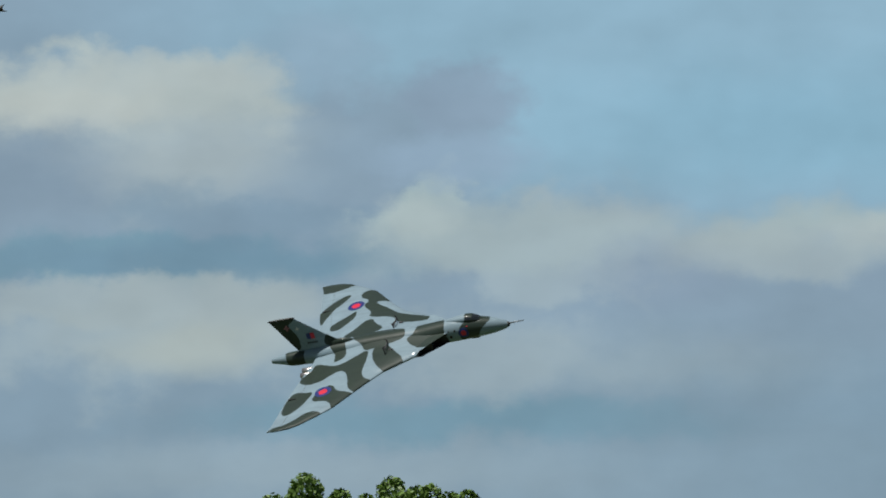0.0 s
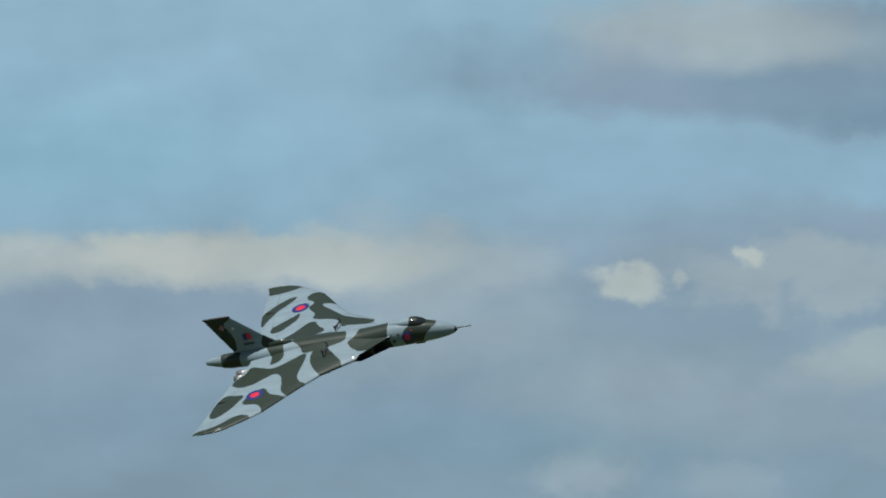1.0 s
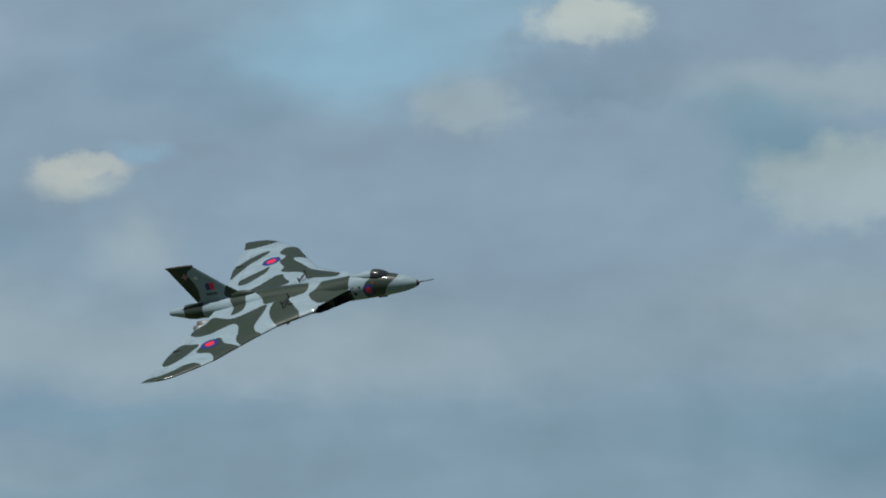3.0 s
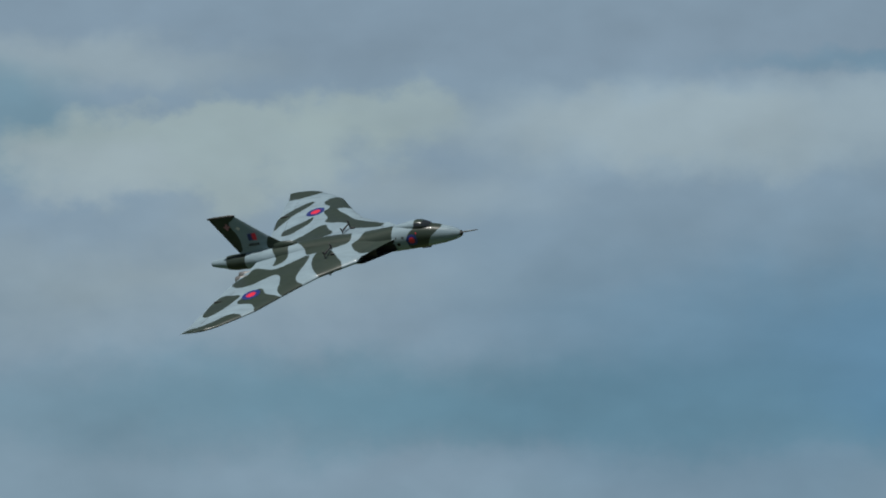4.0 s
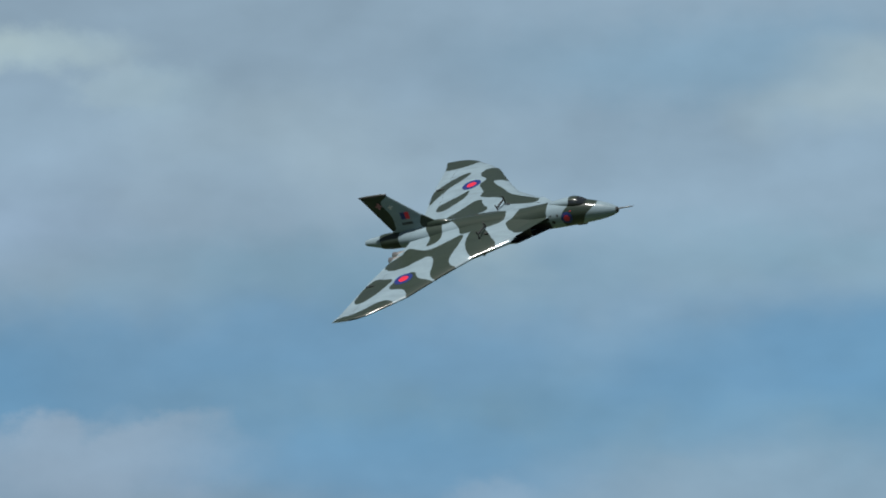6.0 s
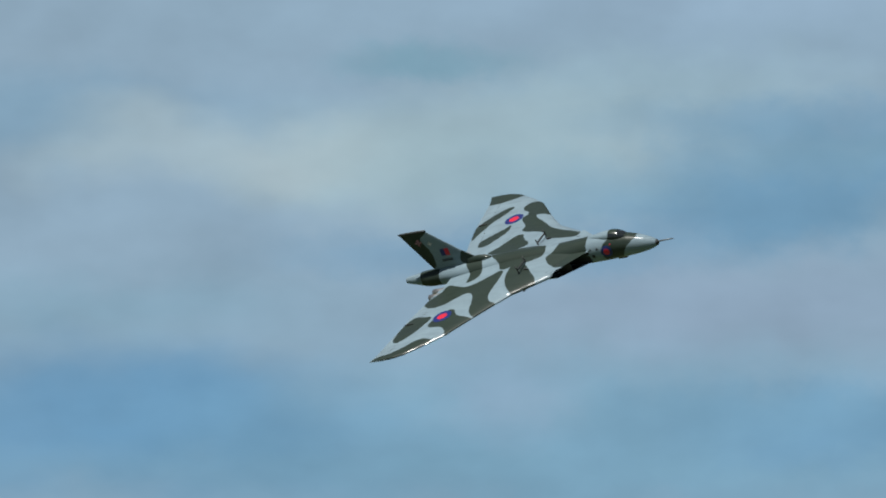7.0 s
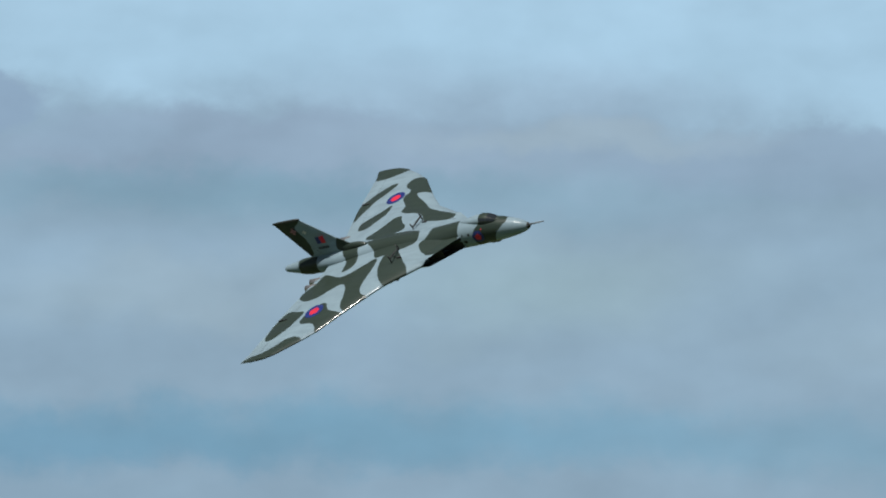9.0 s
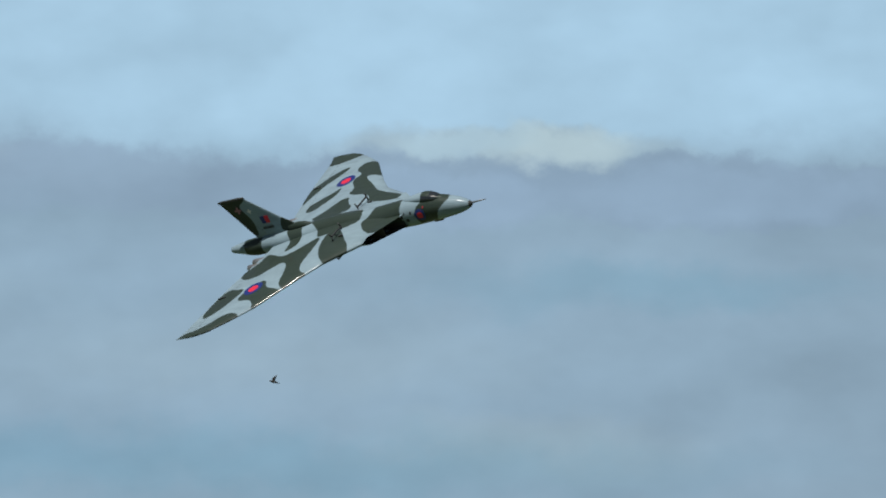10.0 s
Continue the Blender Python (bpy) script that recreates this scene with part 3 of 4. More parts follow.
# dark patches in plan: x ahead, y to port
PLAN_PATCHES = [rounded(p) for p in (
    [(-12.6, -17.4), (-12.0, -16.1), (-10.5, -16.1), (-8.9, -15.1), (-8.3, -14.4), (-7.3, -13.9), (-5.9, -14.3), (-5.9, -15.6), (-8.0, -17.4), (-10.0, -17.7)],
    [(-11.3, -13.3), (-11.4, -11.9), (-11.2, -9.9), (-10.5, -8.6), (-9.2, -9.2), (-7.8, -9.5), (-8.2, -10.9), (-9.0, -12.6), (-9.9, -13.6), (-10.6, -13.9)],
    [(-5.6, -8.5), (-4.7, -10.4), (-2.2, -10.9), (-2.4, -12.5), (-3.6, -14.0), (-4.7, -13.9), (-5.0, -12.9), (-5.7, -12.1), (-7.8, -11.8), (-7.5, -10.3), (-6.8, -9.1)],
    [(-10.4, -6.6), (-10.4, -5.3), (-9.2, -4.2), (-9.1, -2.6), (-7.7, -3.4), (-6.1, -4.4), (-5.0, -4.0), (-3.9, -3.2), (-2.1, -2.0), (-2.0, -4.5), (-2.2, -6.8), (-1.7, -8.2),
     (-0.5, -8.6), (-1.2, -10.9), (-2.6, -10.8), (-3.5, -9.7), (-3.7, -8.0), (-4.4, -6.2), (-5.3, -5.7), (-6.3, -6.4), (-7.3, -7.3), (-8.8, -7.6)],
    [(-1.6, -2.4), (-1.4, -3.9), (-0.8, -5.4), (0.0, -6.6), (1.2, -7.6), (2.6, -6.6), (2.9, -5.2), (1.2, -3.2), (-0.1, -1.5), (-1.0, -1.5)],
    [(-5.2, 2.2), (-4.0, 1.9), (-1.0, 1.7), (0.9, 1.3), (2.2, 0.3), (2.5, -1.0), (1.2, -1.7), (-0.6, -1.9), (-1.8, -2.3), (-2.9, -2.2), (-3.0, -1.3), (-4.7, 0.2)],
    [(-7.8, 1.2), (-5.6, 0.8), (-5.2, -1.8), (-5.1, -2.6), (-6.0, -3.3), (-6.6, -3.3), (-6.6, -1.6), (-7.5, -0.5)],
    [(2.4, -1.4), (3.6, -0.8), (3.8, 0.8), (4.5, 1.8), (6.4, 2.2), (7.3, 1.0), (7.5, -1.8), (7.3, -3.2), (5.1, -3.7), (3.6, -3.0)],
    [(-12.3, 14.9), (-13.0, 17.4), (-8.2, 17.5), (-7.9, 15.7), (-8.6, 15.2), (-10.0, 14.7)],
    [(-10.5, 6.6), (-11.5, 9.9), (-10.4, 11.5), (-9.1, 12.8), (-7.8, 13.3), (-7.8, 12.6), (-8.4, 11.4), (-9.4, 10.3), (-9.8, 9.0), (-10.2, 8.0)],
    [(-8.9, 5.1), (-9.1, 6.2), (-7.9, 7.0), (-6.7, 8.0), (-6.1, 8.9), (-5.9, 6.9), (-6.7, 5.9), (-7.5, 4.7), (-8.5, 4.7)],
    [(-6.8, 2.6), (-5.6, 3.5), (-4.8, 4.7), (-4.1, 5.7), (-3.3, 5.7), (-2.8, 4.4), (-1.3, 3.0), (-1.8, 1.8), (-4.9, 1.6)],
    [(-6.3, 11.9), (-6.4, 13.2), (-5.2, 13.9), (-3.4, 13.2), (-1.9, 11.3), (-1.9, 10.0), (-3.2, 10.3), (-4.1, 10.2), (-3.0, 9.0), (-1.6, 7.8), (-0.2, 6.2), (1.7, 5.2), (4.4, 4.2), (4.3, 3.0),
     (2.6, 2.9), (0.5, 3.4), (-0.3, 4.9), (-1.6, 5.7), (-2.8, 5.9), (-4.2, 6.6), (-3.9, 7.5), (-4.6, 8.5), (-5.5, 9.6), (-4.9, 10.9)],
    [(-13.3, -1.6), (-13.3, 1.6), (-10.9, 1.6), (-10.7, -1.6)],
)]
# in side view, x ahead and z up: the band round the cabin
NOSE_PATCHES = [rounded(
    [(9.2, -1.5), (10.6, -1.5), (11.2, -0.8), (11.6, -0.2), (12.0, 0.4), (12.7, 0.8), (13.4, 1.2), (12.6, 1.9), (11.0, 2.4), (10.1, 2.3), (10.1, 1.5), (9.4, 1.1), (9.2, 0.4)])]
FIN_PATCHES = [rounded(p) for p in (
    [(-15.0, 6.2), (-10.3, 6.2), (-10.9, 5.2), (-11.9, 4.7), (-11.2, 3.6), (-10.9, 2.2), (-11.3, 0.8), (-15.0, 0.8)],
    [(-7.1, 3.2), (-5.4, 1.6), (-5.4, 0.8), (-7.9, 1.0), (-8.0, 2.0)],
)]


# ---------------------------------------------------------------- the aircraft
LEAD_Y = [0.0, 1.4, 4.6, 7.1, 9.1, 10.9, 13.45, 14.9, 16.35, 16.75, 16.9]
LEAD_X = [8.4, 7.7, 4.3, 0.45, -1.3, -2.7, -4.6, -6.4, -8.5, -9.5, -10.6]
TAIL_Y = [0.0, 2.0, 3.6, 7.1, 9.4, 13.3, 15.5, 16.9]
TAIL_X = [-9.4, -9.5, -9.9, -10.7, -11.2, -11.75, -12.05, -12.5]


def lead(y):
    return float(np.interp(abs(y), LEAD_Y, LEAD_X))


def trail(y):
    return float(np.interp(abs(y), TAIL_Y, TAIL_X))


def mouth(y):
    """Half height of the air intake in the wing's leading edge."""
    return float(np.interp(abs(y), [0, 1.4, 4.2, 4.7], [0.66, 0.64, 0.44, 0.0]))


def wing_z(x, y, side=1):
    """Height of the wing's upper (side 1) or lower (-1) surface."""
    a, b = lead(y), trail(y)
    c = a - b
    u = min(max((a - x) / c, 0), 1)
    thick = 0.052 * c * (2.6 * math.sqrt(u) * (1 - u) ** 0.9 if u < 0.14 else 1.0)
    prof = 1.1 * (math.sqrt(u) * 1.55 * (1 - u) + 0.30 * u * (1 - u))
    half = 0.052 * c * prof * (1.0 if side > 0 else 0.8) + 0.02
    m = mouth(y)
    half = max(half, m * (1 - u) ** 1.5 + half * 0.0) if m > 0 else half
    mid = 0.13 - 0.016 * abs(y) - 0.25 * max(0, 0.12 - u) * (abs(y) > 7)
    # the upper skin sweeps up into the fuselage
    fillet = 0.3 * (max(0, 3.6 - abs(y)) / 2.6) ** 2 * 4 * u * (1 - u) if side > 0 else 0
    return mid + side * half + fillet


def build_wing(parent, side):
    ny, nu = 120, 90
    ys = np.concatenate([np.linspace(1.0, 16.2, ny - 20), np.linspace(16.25, 16.9, 20)])
    us = 0.5 - 0.5 * np.cos(np.linspace(0, math.pi, nu))
    top, low = [], []
    for y in ys:
        a, b = lead(y), trail(y)
        top.append([(a - u * (a - b), side * y, wing_z(a - u * (a - b), y, 1)) for u in us])
        low.append([(a - u * (a - b), side * y, wing_z(a - u * (a - b), y, -1)) for u in us])
    loops = [t[::-1] + l for t, l in zip(top, low)]
    n = len(loops[0])
    verts = [p for loop in loops for p in loop]
    faces = []
    for i in range(len(loops) - 1):
        for j in range(n):
            k = (j + 1) % n
            if j == nu - 1 and mouth(ys[i]) > 0.02:
                continue                                   # the open intake
            f = (i * n + j, i * n + k, (i + 1) * n + k, (i + 1) * n + j)
            faces.append(f if side > 0 else f[::-1])
    faces.append(tuple((len(loops) - 1) * n + j for j in range(n)))
    v = np.array(verts)
    camo = inside_by(v[:, :2], PLAN_PATCHES)
    lower = np.tile(np.arange(n) >= nu + 6, len(loops))
    camo[lower] = -2
    return part("wing", verts, faces, PAINT, parent, camo=camo)


def build_intake(parent, side):
    """The dark duct behind the leading edge, with its lip and dividing vane."""
    ys = np.linspace(1.42, 4.6, 14)
    loops = []
    for back, k in ((0.0, 0.99), (0.25, 0.93), (2.6, 0.8)):
        up = [(lead(y) - back - 0.01, side * y, 0.13 - 0.016 * y + k * mouth(y)) for y in ys]
        dn = [(lead(y) - back - 0.01, side * y, 0.13 - 0.016 * y - k * mouth(y)) for y in ys[::-1]]
        loops.append(up + dn)
    v, f = rings(loops, cap=False)
    f.append(tuple(2 * 28 + j for j in range(28)))
    # the shade inside the duct is put into its black colour
    duct = part("intake", v, f, BLACK, parent, "open air intake blackened for its inner shade", smooth=False)
    y = 2.9
    v, f = box(lead(y) - 1.1, side * y, 0.08, 2.0, 0.08, 2 * mouth(y) * 0.9)
    part("vane", v, f, DARK_METAL, duct, smooth=False)


FUSE = [(15.25, 0.05, -0.24), (15.18, 0.20, -0.23), (15.0, 0.36, -0.21), (14.6, 0.56, -0.16), (13.9, 0.80, -0.07), (13.0, 1.01, 0.03), (12.0, 1.18, 0.13), (11.0, 1.30, 0.20), (10.0, 1.37, 0.24),
        (8.5, 1.42, 0.25), (6.0, 1.43, 0.25), (2.0, 1.43, 0.24), (-3.0, 1.40, 0.20), (-6.0, 1.32, 0.17), (-8.0, 1.20, 0.14), (-10.0, 1.02, 0.10), (-11.2, 0.90, 0.06),
        (-12.2, 0.88, 0.04), (-13.0, 0.80, 0.08), (-13.8, 0.60, 0.13), (-14.6, 0.44, 0.18), (-15.1, 0.34, 0.20), (-15.25, 0.24, 0.20)]
FX, FR, FZ = (np.array(c) for c in zip(*FUSE))


def hull_camo(v):
    """Dark patches on the fuselage: by plan behind the cabin, by side view along it."""
    v = np.array(v)
    return np.where(v[:, 0] > 8.4, inside_by(v[:, [0, 2]], NOSE_PATCHES), inside_by(v[:, :2], PLAN_PATCHES))


def fuse(x):
    """Radius and centre height of the fuselage at x."""
    return float(np.interp(-x, -FX, FR)), float(np.interp(-x, -FX, FZ))


def back_height(x):
    """How far the hull's round back is flattened between the wings."""
    return float(np.interp(x, [-12, -8, 4, 8.4], [1, 0.84, 0.8, 1]))


def build_fuselage(parent):
    xs = np.concatenate([np.linspace(15.25, 12, 30), np.linspace(11.9, -10, 170), np.linspace(-10.1, -15.25, 40)])
    n = 56
    loops = []
    for x in xs:
        r, z = fuse(x)
        loops.append([(x, r * math.sin(2 * math.pi * j / n), z + r * math.cos(2 * math.pi * j / n) * (back_height(x) if math.cos(2 * math.pi * j / n) > 0 else 1)) for j in range(n)])
    v, f = rings(loops)
    return part("fuselage", v, f, PAINT, parent, camo=hull_camo(v))


def build_fin(parent):
    nz, nu = 50, 60
    loops = []
    for z in np.linspace(0.7, 5.5, nz):
        a = float(np.interp(z, [0.7, 1.5, 2.7, 5.5], [-4.9, -6.0, -7.6, -10.85]))
        b = float(np.interp(z, [0.7, 5.5], [-11.4, -14.0]))
        c = a - b
        th = 0.045 * c
        us = 0.5 - 0.5 * np.cos(np.linspace(0, math.pi, nu))
        prof = [th * (1.5 * math.sqrt(u) * (1 - u) + 0.25 * u * (1 - u)) + 0.008 for u in us]
        loops.append([(a - u * c, p, z) for u, p in zip(us, prof)] + [(a - u * c, -p, z) for u, p in zip(us[::-1], prof[::-1])])
    v, f = rings(loops)
    v = np.array(v)
    fin = part("fin", v, f, PAINT, parent, camo=inside_by(v[:, [0, 2]], FIN_PATCHES))
    for side in (-1, 1):
        rows = []
        for z in np.linspace(1.35, 5.2, 8):
            a = float(np.interp(z, [0.7, 1.5, 2.7, 5.5], [-4.9, -6.0, -7.6, -10.85]))
            b = float(np.interp(z, [0.7, 5.5], [-11.4, -14.0]))
            x = b + 0.26 * (a - b)
            u = 0.74
            half = 0.045 * (a - b) * (1.5 * math.sqrt(u) * (1 - u) + 0.25 * u * (1 - u)) + 0.018
            rows.append([(x + d, side * half, z) for d in (-0.015, 0.015)])
        gv, gf = rings(rows, closed=False, cap=False)
        part("rudder_gap", gv, gf, BLACK, fin, "dark hinge line of the rudder")
    loops = []
    for x, r in ((-10.7, 0.03), (-10.85, 0.12), (-11.4, 0.17), (-13.2, 0.16), (-13.9, 0.13), (-14.1, 0.05)):
        loops.append([(x, 0.8 * r * math.cos(a), 5.5 + r * math.sin(a)) for a in np.linspace(0, 2 * math.pi, 14)[:-1]])
    v, f = rings(loops)
    part("fin_cap", v, f, FIN_CAP, fin, "black fin-top fairing")
    for s in (-1, 1):
        v, f = box(-9.15, s * 0.215, 2.85, 0.5, 0.012, 0.8)
        flash = part("fin_flash", v, f, ROUNDEL_RED, fin, "red half of the fin flash", smooth=False)
        v, f = box(-9.66, s * 0.205, 2.85, 0.52, 0.012, 0.8)
        part("fin_flash", v, f, ROUNDEL_BLUE, fin, "blue half of the fin flash", smooth=False)
        for (x, z, w, h, mat) in ((-12.0, 4.35, 0.75, 0.2, CREST_PINK), (-12.0, 4.35, 0.25, 0.75, CREST_PINK), (-10.75, 4.05, 0.5, 0.12, CREST_WHITE), (-10.75, 4.05, 0.12, 0.5, CREST_WHITE)):
            v, f = box(x, s * 0.20, z, w, 0.012, h)
            part("crest", v, f, mat, fin, "small faded crest", smooth=False)
        for k in range(5):
            v, f = box(-9.95 + 0.27 * k, s * 0.245, 1.95, 0.17, 0.012, 0.3)
            part("marking", v, f, BLACK, fin, "row of small dark marks", smooth=False)
    return fin


def build_canopy(parent):
    loops = []
    for x, w, h in ((12.3, 0.06, 0.0), (11.9, 0.42, 0.10), (11.4, 0.62, 0.30), (10.9, 0.72, 0.43), (10.3, 0.74, 0.46), (9.6, 0.70, 0.38), (8.9, 0.58, 0.25), (8.2, 0.4, 0.14), (7.6, 0.2, 0.07)):
        r, z = fuse(x)
        loops.append([(x, w * math.cos(a), z + 0.9 * r + (0.1 * r + h) * math.sin(a)) for a in np.linspace(-0.2, math.pi + 0.2, 20)])
    v, f = rings(loops, closed=False, cap=False)
    canopy = part("canopy", v, f, PAINT, parent, "painted cockpit fairing with dark windows", camo=hull_camo(v))
    # windscreen and side panes
    for a0, a1, x0, x1 in ((0.12, 0.95, 11.8, 11.0), (1.02, 2.12, 11.9, 11.05), (2.19, 3.02, 11.8, 11.0), (0.1, 0.85, 10.92, 10.15), (2.29, 3.04, 10.92, 10.15)):
        rows = []
        for x in np.linspace(x0, x1, 6):
            r, z = fuse(x)
            w = float(np.interp(-x, [-12.3, -11.9, -11.4, -10.9, -10.3, -9.6], [0.06, 0.42, 0.62, 0.72, 0.74, 0.70])) + 0.02
            h = float(np.interp(-x, [-12.3, -11.9, -11.4, -10.9, -10.3, -9.6], [0, 0.10, 0.30, 0.43, 0.46, 0.38])) + 0.02
            rows.append([(x, w * math.cos(a), z + 0.9 * r + (0.1 * r + h) * math.sin(a)) for a in np.linspace(a0, a1, 6)])
        v, f = rings(rows, closed=False, cap=False)
        part("window", v, f, GLASS, canopy, "dark cockpit glass")
    return canopy


def disc(radius, inner, place, n=40):
    """Ring or disc points laid on a surface by place(a, b)."""
    radii = np.linspace(max(inner, 0.002), radius, 6)
    v = [place(r * math.cos(2 * math.pi * j / n), r * math.sin(2 * math.pi * j / n)) for r in radii for j in range(n)]
    f = [(i * n + j, i * n + (j + 1) % n, (i + 1) * n + (j + 1) % n, (i + 1) * n + j) for i in range(5) for j in range(n)]
    return v, f


def build_roundel(parent, place):
    v, f = disc(1.06, 0.56, place)
    ring = part("roundel", v, f, ROUNDEL_BLUE, parent, "blue roundel with a red centre")
    v, f = disc(0.56, 0.0, place)
    part("roundel_centre", v, f, ROUNDEL_RED, ring, "red centre")


def build_airbrake(parent, x, y, up):
    """A dark bar across the airflow for a drag plate's shade, with upturned ends and a ram in its middle."""
    z0 = wing_z(x, abs(y) - (0.9 if up > 0 else 0), up)
    rise, half = (0.26, 1.05) if up > 0 else (0.42, 0.62)
    z = z0 + up * rise
    # the plate's shaded underside and shadow are modelled as this dark bar
    v, f = box(x, y, z, 0.16, 2 * half, 0.13)
    plate = part("airbrake", v, f, DARK_METAL, parent, "raised airbrake, a dark bar for its plate's shade", smooth=False, bevel=0.03)
    for d in (-half + 0.06, half - 0.06):
        v, f = tube((x - 0.05, y + d, z0 - up * 0.4), (x, y + d, z), 0.07, 0.07)
        part("arm", v, f, DARK_METAL, plate)
        if up > 0:
            v, f = tube((x, y + d, z), (x - 0.12, y + d, z + 0.42), 0.085, 0.06)
            part("end_plate", v, f, DARK_METAL, plate)
    if up > 0:
        v, f = tube((x - 0.45, y + 0.1, z0 - 0.05), (x, y + 0.1, z + 0.06), 0.08, 0.07)
        part("ram", v, f, DARK_METAL, plate)
        v, f = box(x + 0.6, y + 0.35 * (1 if y > 0 else -1), wing_z(x + 0.6, y, 1) + 0.05, 0.55, 0.16, 0.14)
        part("hinge_fairing", v, f, DARK_METAL, plate, smooth=False, bevel=0.03)


def build_aircraft():
    root = tagged(new("bomber_aircraft"), "grey and dark green camouflaged delta-wing jet bomber in banked flight", "aircraft")
    build_fuselage(root)
    build_fin(root)
    build_canopy(root)
    for side in (-1, 1):
        wing = build_wing(root, side)
        build_intake(root, side)
        build_roundel(root, lambda a, b, s=side: (-6.5 + a, s * 9.95 + b, wing_z(-6.5 + a, s * 9.95 + b, 1) + 0.012))
        r, z = fuse(9.75)
        build_roundel(root, lambda a, b, s=side: (9.75 + 0.62 * a, s * (fuse(9.75 + 0.62 * a)[0] + 0.012) * math.cos(0.45 * b + 0.05), z + 0.012 + (r + 0.012) * math.sin(0.45 * b + 0.05)))
        for y in (3.1, 4.2):
            loops = []
            for x, k in ((-8.8, 0.36), (-10.0, 0.38), (-10.75, 0.37), (-10.75, 0.31), (-9.8, 0.30)):
                loops.append([(x, side * y + k * math.cos(a), -0.16 + 0.85 * k * math.sin(a)) for a in np.linspace(0, 2 * math.pi, 25)[:-1]])
            v, f = rings(loops, cap=False)
            f.append(tuple(4 * 24 + j for j in range(24)))
            part("jet_nozzle", v, f, NOZZLE_METAL, root, "bare metal jet pipe")
        for x, y, up in ((0.3, 2.78, 1), (0.8, 4.4, -1)):
            build_airbrake(root, x, side * y, up)
        # hinge line and gaps of the trailing-edge flaps
        for y0, y1 in ((4.9, 7.6), (7.8, 10.4), (10.6, 13.2), (13.4, 15.8)):
            rows = []
            for y in np.linspace(y0, y1, 8):
                x = trail(y) + 1.55
                rows.append([(x + d, side * y, wing_z(x + d, y, 1) + 0.006) for d in (-0.014, 0.014)])
            v, f = rings(rows, closed=False, cap=False)
            part("elevon_gap", v, f, BLACK, wing, "dark hinge gap of an elevon")
    v, f = tube((14.9, 0, -0.12), (17.05, 0, -0.08), 0.10, 0.05)
    part("refuelling_probe", v, f, PROBE_GREY, root, "thin grey nose probe")
    # small ports and a warning mark on the cabin's sides
    for side in (-1, 1):
        for x, h, w, mat in ((8.7, 0.75, 0.13, BLACK), (8.1, 0.05, 0.2, BLACK), (10.3, 1.0, 0.07, ROUNDEL_RED), (7.9, 0.8, 0.09, BLACK)):
            r, z = fuse(x)
            v, f = disc(w, 0.0, lambda a, b, x=x, h=h, r=r, z=z, s=side: (x + a, s * math.sqrt((r + 0.015) ** 2 - (h + b - z) ** 2), h + b), 16)
            part("port", v, f, mat, root, "small dark port" if mat is BLACK else "small red warning mark")
    v, f = box(10.6, 0, -1.16, 1.1, 0.5, 0.3)
    part("belly_blister", v, f, DARK_METAL, root, "dark blister under the nose", smooth=False, bevel=0.1)
    v, f = tube((-15.2, 0, 0.20), (-15.32, 0, 0.20), 0.20, 0.12)
    part("tail_light", v, f, LIGHT_GREY, root)
    for side in (-1, 1):
        v, f = box(-10.5, side * 10.2, wing_z(-10.5, 10.2, 1) + 0.05, 1.05, 0.13, 0.13)
        part("jack_fairing", v, f, BLACK, root, "small dark fairing over an elevon jack", smooth=False, bevel=0.04)
    # dark tip of the nose and the scoop before the fin
    loops = [[(x, r * math.sin(a), fuse(min(x, 15.2))[1] + r * math.cos(a)) for a in np.linspace(0, 2 * math.pi, 21)[:-1]]
             for x, r in ((15.04, 0.345), (15.13, 0.28), (15.22, 0.18), (15.29, 0.05))]
    v, f = rings(loops)
    part("nose_cap", v, f, FIN_CAP, root, "dark rounded tip of the nose")
    loops = []
    for x, w, h in ((-4.3, 0.05, 0.02), (-4.7, 0.26, 0.22), (-5.2, 0.36, 0.40), (-6.0, 0.38, 0.50), (-7.2, 0.32, 0.5)):
        r, z = fuse(x)[0] * back_height(x), fuse(x)[1]
        loops.append([(x, w * math.cos(a), z + 0.92 * r + (0.08 * r + h) * max(0, math.sin(a))) for a in np.linspace(0, math.pi, 15)])
    v, f = rings(loops)
    part("dorsal_fairing", v, f, PAINT, root, camo=[0.6] * len(v))
    return root


aircraft = build_aircraft()


# ---------------------------------------------------------------- ground, trees, bird
def build_ground():
    n = 96
    v = [(0, 0, 0)]
    f = []
    radii = (20, 80, 250, 700, 1500, 3000, 4900)
    for i, r in enumerate(radii):
        for j in range(n):
            a = 2 * math.pi * j / n
            v.append((r * math.cos(a), r * math.sin(a), 0))
    for j in range(n):
        f.append((0, 1 + j, 1 + (j + 1) % n))
        for i in range(len(radii) - 1):
            a = 1 + i * n
            f.append((a + j, a + n + j, a + n + (j + 1) % n, a + (j + 1) % n))
    ob = part("ground", v, f, GRASS)
    tagged(ob, "flat mown grass airfield reaching the horizon", "ground", kind="structure")


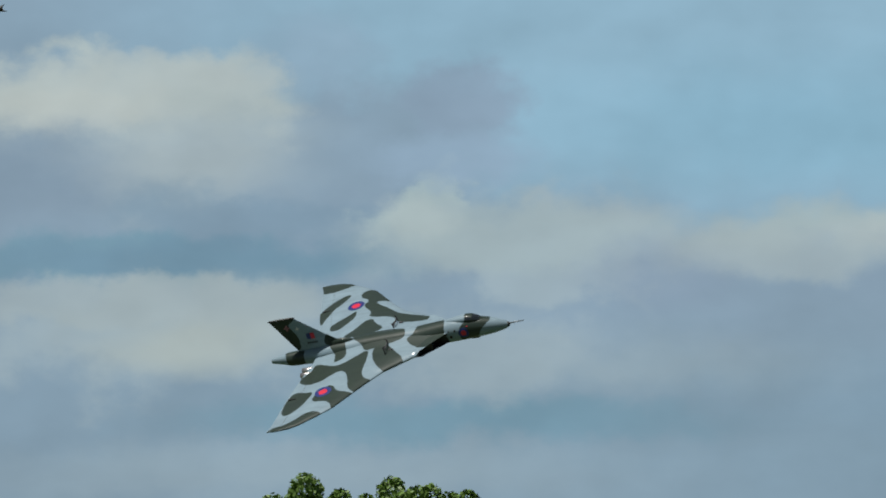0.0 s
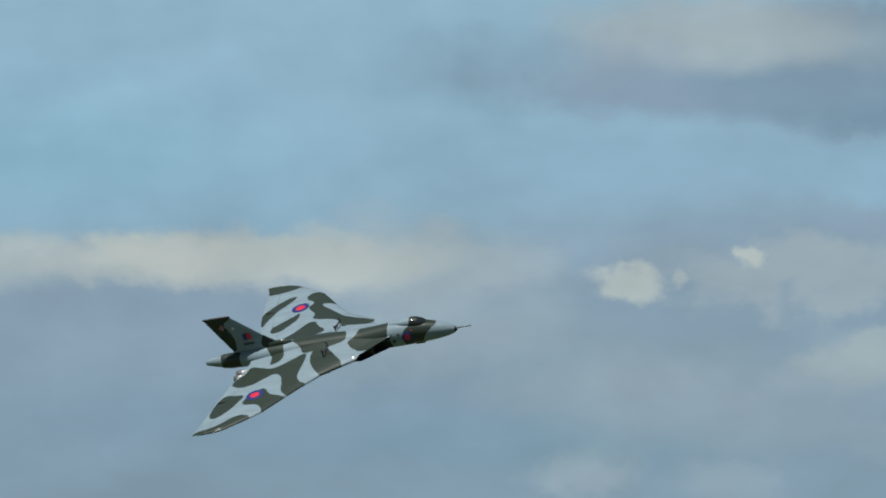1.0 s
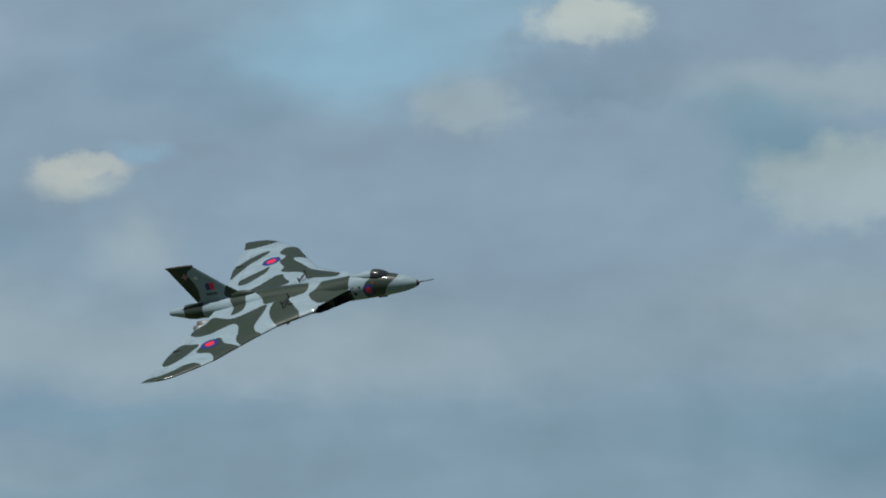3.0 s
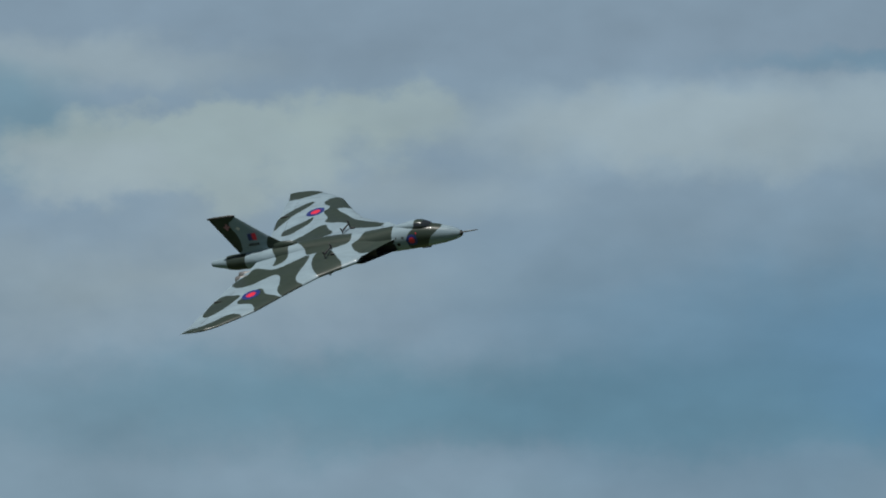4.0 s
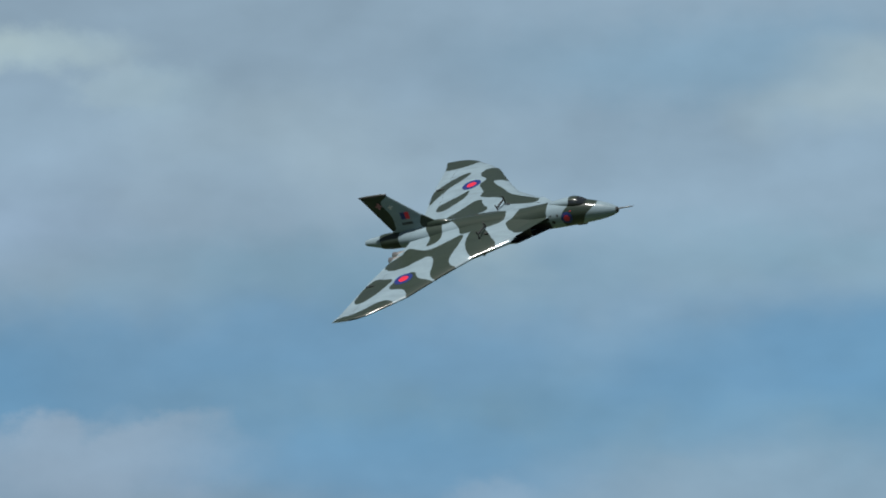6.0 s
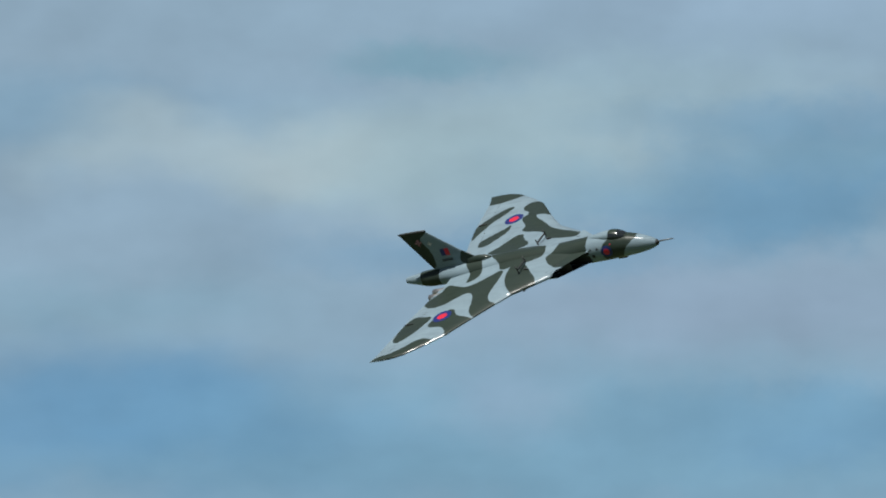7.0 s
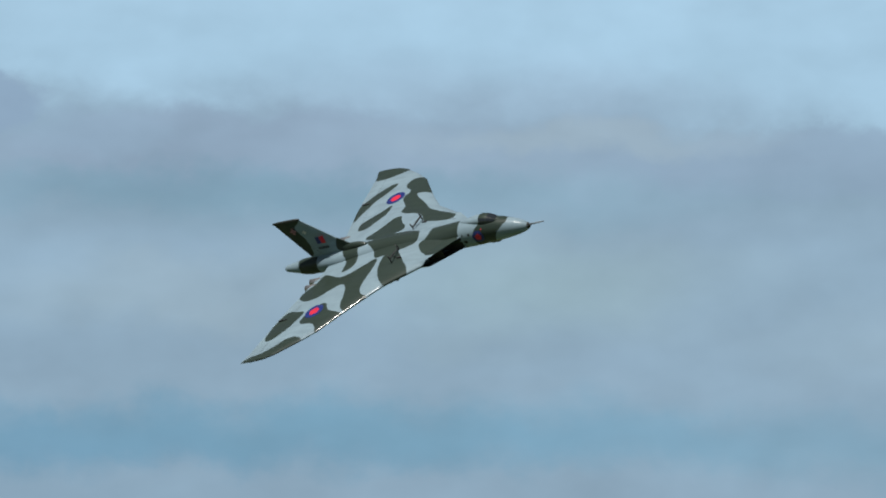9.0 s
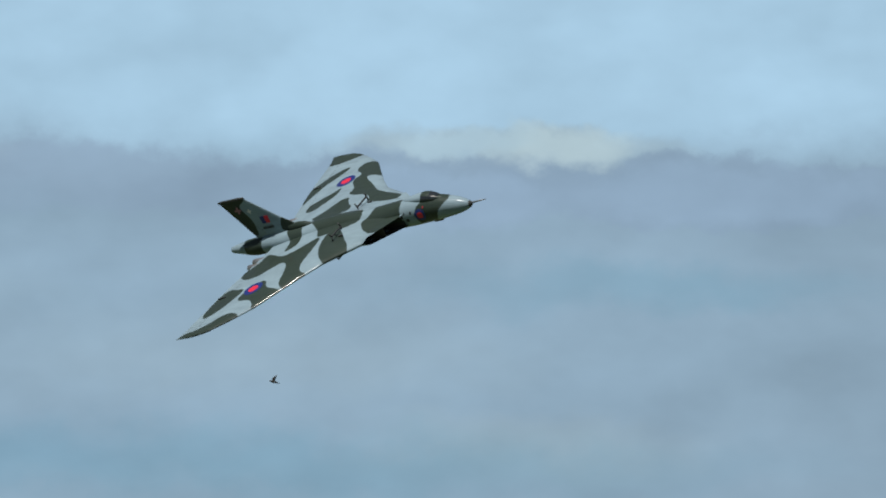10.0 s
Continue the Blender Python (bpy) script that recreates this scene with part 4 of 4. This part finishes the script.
def build_tree(x, y, h, tops, rng):
    """A broad-leaved tree; tops: (offset, height, radius) of the lobes that stand out of the crown."""
    root = tagged(new("tree"), "tall broad-leaved tree with a lobed green crown", "tree", "trees on the skyline")
    root.location = (x, y, 0)
    tv, tf = tube((0, 0, -0.2), (0.2, 0.1, h * 0.45), 0.42, 0.26, 12)
    part("trunk", tv, tf, BARK, root)
    lobes = list(tops)
    for i in range(26):
        a, q = rng.uniform(0, 6.28), rng.uniform(0.2, 1)
        z = rng.uniform(0.35, 0.86) * h
        r = 3.6 * math.sin(math.pi * min(0.98, (z / h - 0.25) / 0.75)) + 0.4
        lobes.append((q * r * math.cos(a), z, rng.uniform(0.9, 1.5), q * r * math.sin(a)))
    v, f = [], []
    for lobe in lobes:
        ox, oz, rad = lobe[:3]
        oy = lobe[3] if len(lobe) > 3 else rng.uniform(-1, 1)
        if rng.random() < 0.5:
            bv, bf = tube((0.15, 0.08, h * 0.4), (ox, oy, oz - rad * 0.4), 0.14, 0.04, 6)
            part("limb", bv, bf, BARK, root)
        for _ in range(int(760 * rad * rad)):
            d = Vector((rng.gauss(0, 1), rng.gauss(0, 1), rng.gauss(0, 1))).normalized() * rad * rng.uniform(0.35, 1.0) ** 0.5
            c = Vector((ox, oy, oz)) + Vector((d.x, d.y, d.z * 1.1))
            u = Vector((rng.gauss(0, 1), rng.gauss(0, 1), rng.gauss(0, 0.7))).normalized() * rng.uniform(0.10, 0.2)
            w = u.cross(Vector((rng.gauss(0, 1), rng.gauss(0, 1), rng.gauss(0, 1)))).normalized() * rng.uniform(0.06, 0.12)
            k = len(v)
            v += [c - u, c + w, c + u, c - w]
            f.append((k, k + 1, k + 2, k + 3))
    part("crown", v, f, LEAF, root, smooth=False)


build_ground()
rng = random.Random(5)
FAR = 1200.0
for px, tops in ((545, ((-1.85, -1.0, 0.55), (-0.1, 0.0, 0.85), (0.15, -1.0, 0.9), (-0.7, -0.9, 0.6), (1.75, -0.75, 0.5), (1.4, -1.2, 0.7))),
                 (745, ((-2.9, -1.0, 0.45), (-1.55, -0.15, 0.75), (-1.3, -0.9, 0.9), (-0.2, -0.6, 0.6), (0.55, -0.55, 0.6), (1.55, -0.9, 0.45), (2.5, -0.8, 0.55)))):
    x = (px - 784) * 0.03
    lobes = [(o, 20.0 + z - r * 1.18, r * 1.15) for o, z, r in tops]
    build_tree(x, FAR, 19.2, lobes, rng)


def build_bird(label):
    root = tagged(new("bird"), label, "bird", "birds")
    loops = []
    for x, r in ((0.17, 0.005), (0.14, 0.025), (0.08, 0.045), (0.0, 0.055), (-0.09, 0.04), (-0.16, 0.02), (-0.24, 0.03)):
        loops.append([(x, r * math.cos(a), r * (0.9 if x > -0.2 else 0.2) * math.sin(a)) for a in np.linspace(0, 2 * math.pi, 13)[:-1]])
    v, f = rings(loops)
    part("body", v, f, FEATHER, root)
    wings = []
    for s in (-1, 1):
        loops = []
        for y, c, x, z in ((0.02, 0.13, 0.0, 0.0), (0.10, 0.13, 0.02, 0.012), (0.20, 0.09, 0.0, 0.012), (0.29, 0.02, -0.06, 0.0)):
            loops.append([(x + c / 2, s * y, z), (x, s * y, z + 0.012), (x - c / 2, s * y, z), (x, s * y, z - 0.006)])
        v, f = rings(loops)
        wings.append((s, part("wing", v, f, FEATHER, root)))
    return root, wings


BIRDS = [build_bird("small dark bird beating its wings in flight"), build_bird("small dark bird gliding off over the airfield")]


def strip_place(u, w, far):
    """A place that far off, at bearing and height of the strip of sky."""
    a, e = (u - 784) / 40000, (1450 - w) / 40000
    return Vector((far * math.sin(a), far * math.cos(a), 1.7 + far * math.tan(e)))


def motions():
    walk(aircraft, [(t, pose(*rest)) for t, *rest in FLIGHT])
    # each bird: where it is at a time, and where half a second later, on the strip of sky
    for (bird, wings), t0, first, then, tilt in ((BIRDS[0], 9.5, (14669, 470), (14337, 452), pose(0, 0, 0, 25, -15, 165)),
                                                 (BIRDS[1], 0.0, (1, 19), (-280, 10), pose(0, 0, 0, -20, -10, 170))):
        a, b = strip_place(*first, 850), strip_place(*then, 850)
        step = (b - a) * 2
        walk(bird, [(t, Matrix.Translation(a + step * (t - t0)) @ tilt) for t in (0, 5, 9.5, 10)])
        for s, wing in wings:
            walk(wing, [(k / 10, pose(0, 0, 0, s * (18 + 34 * math.sin(2.2 * k + 0.6)), 0, 0)) for k in range(101)])


motions()
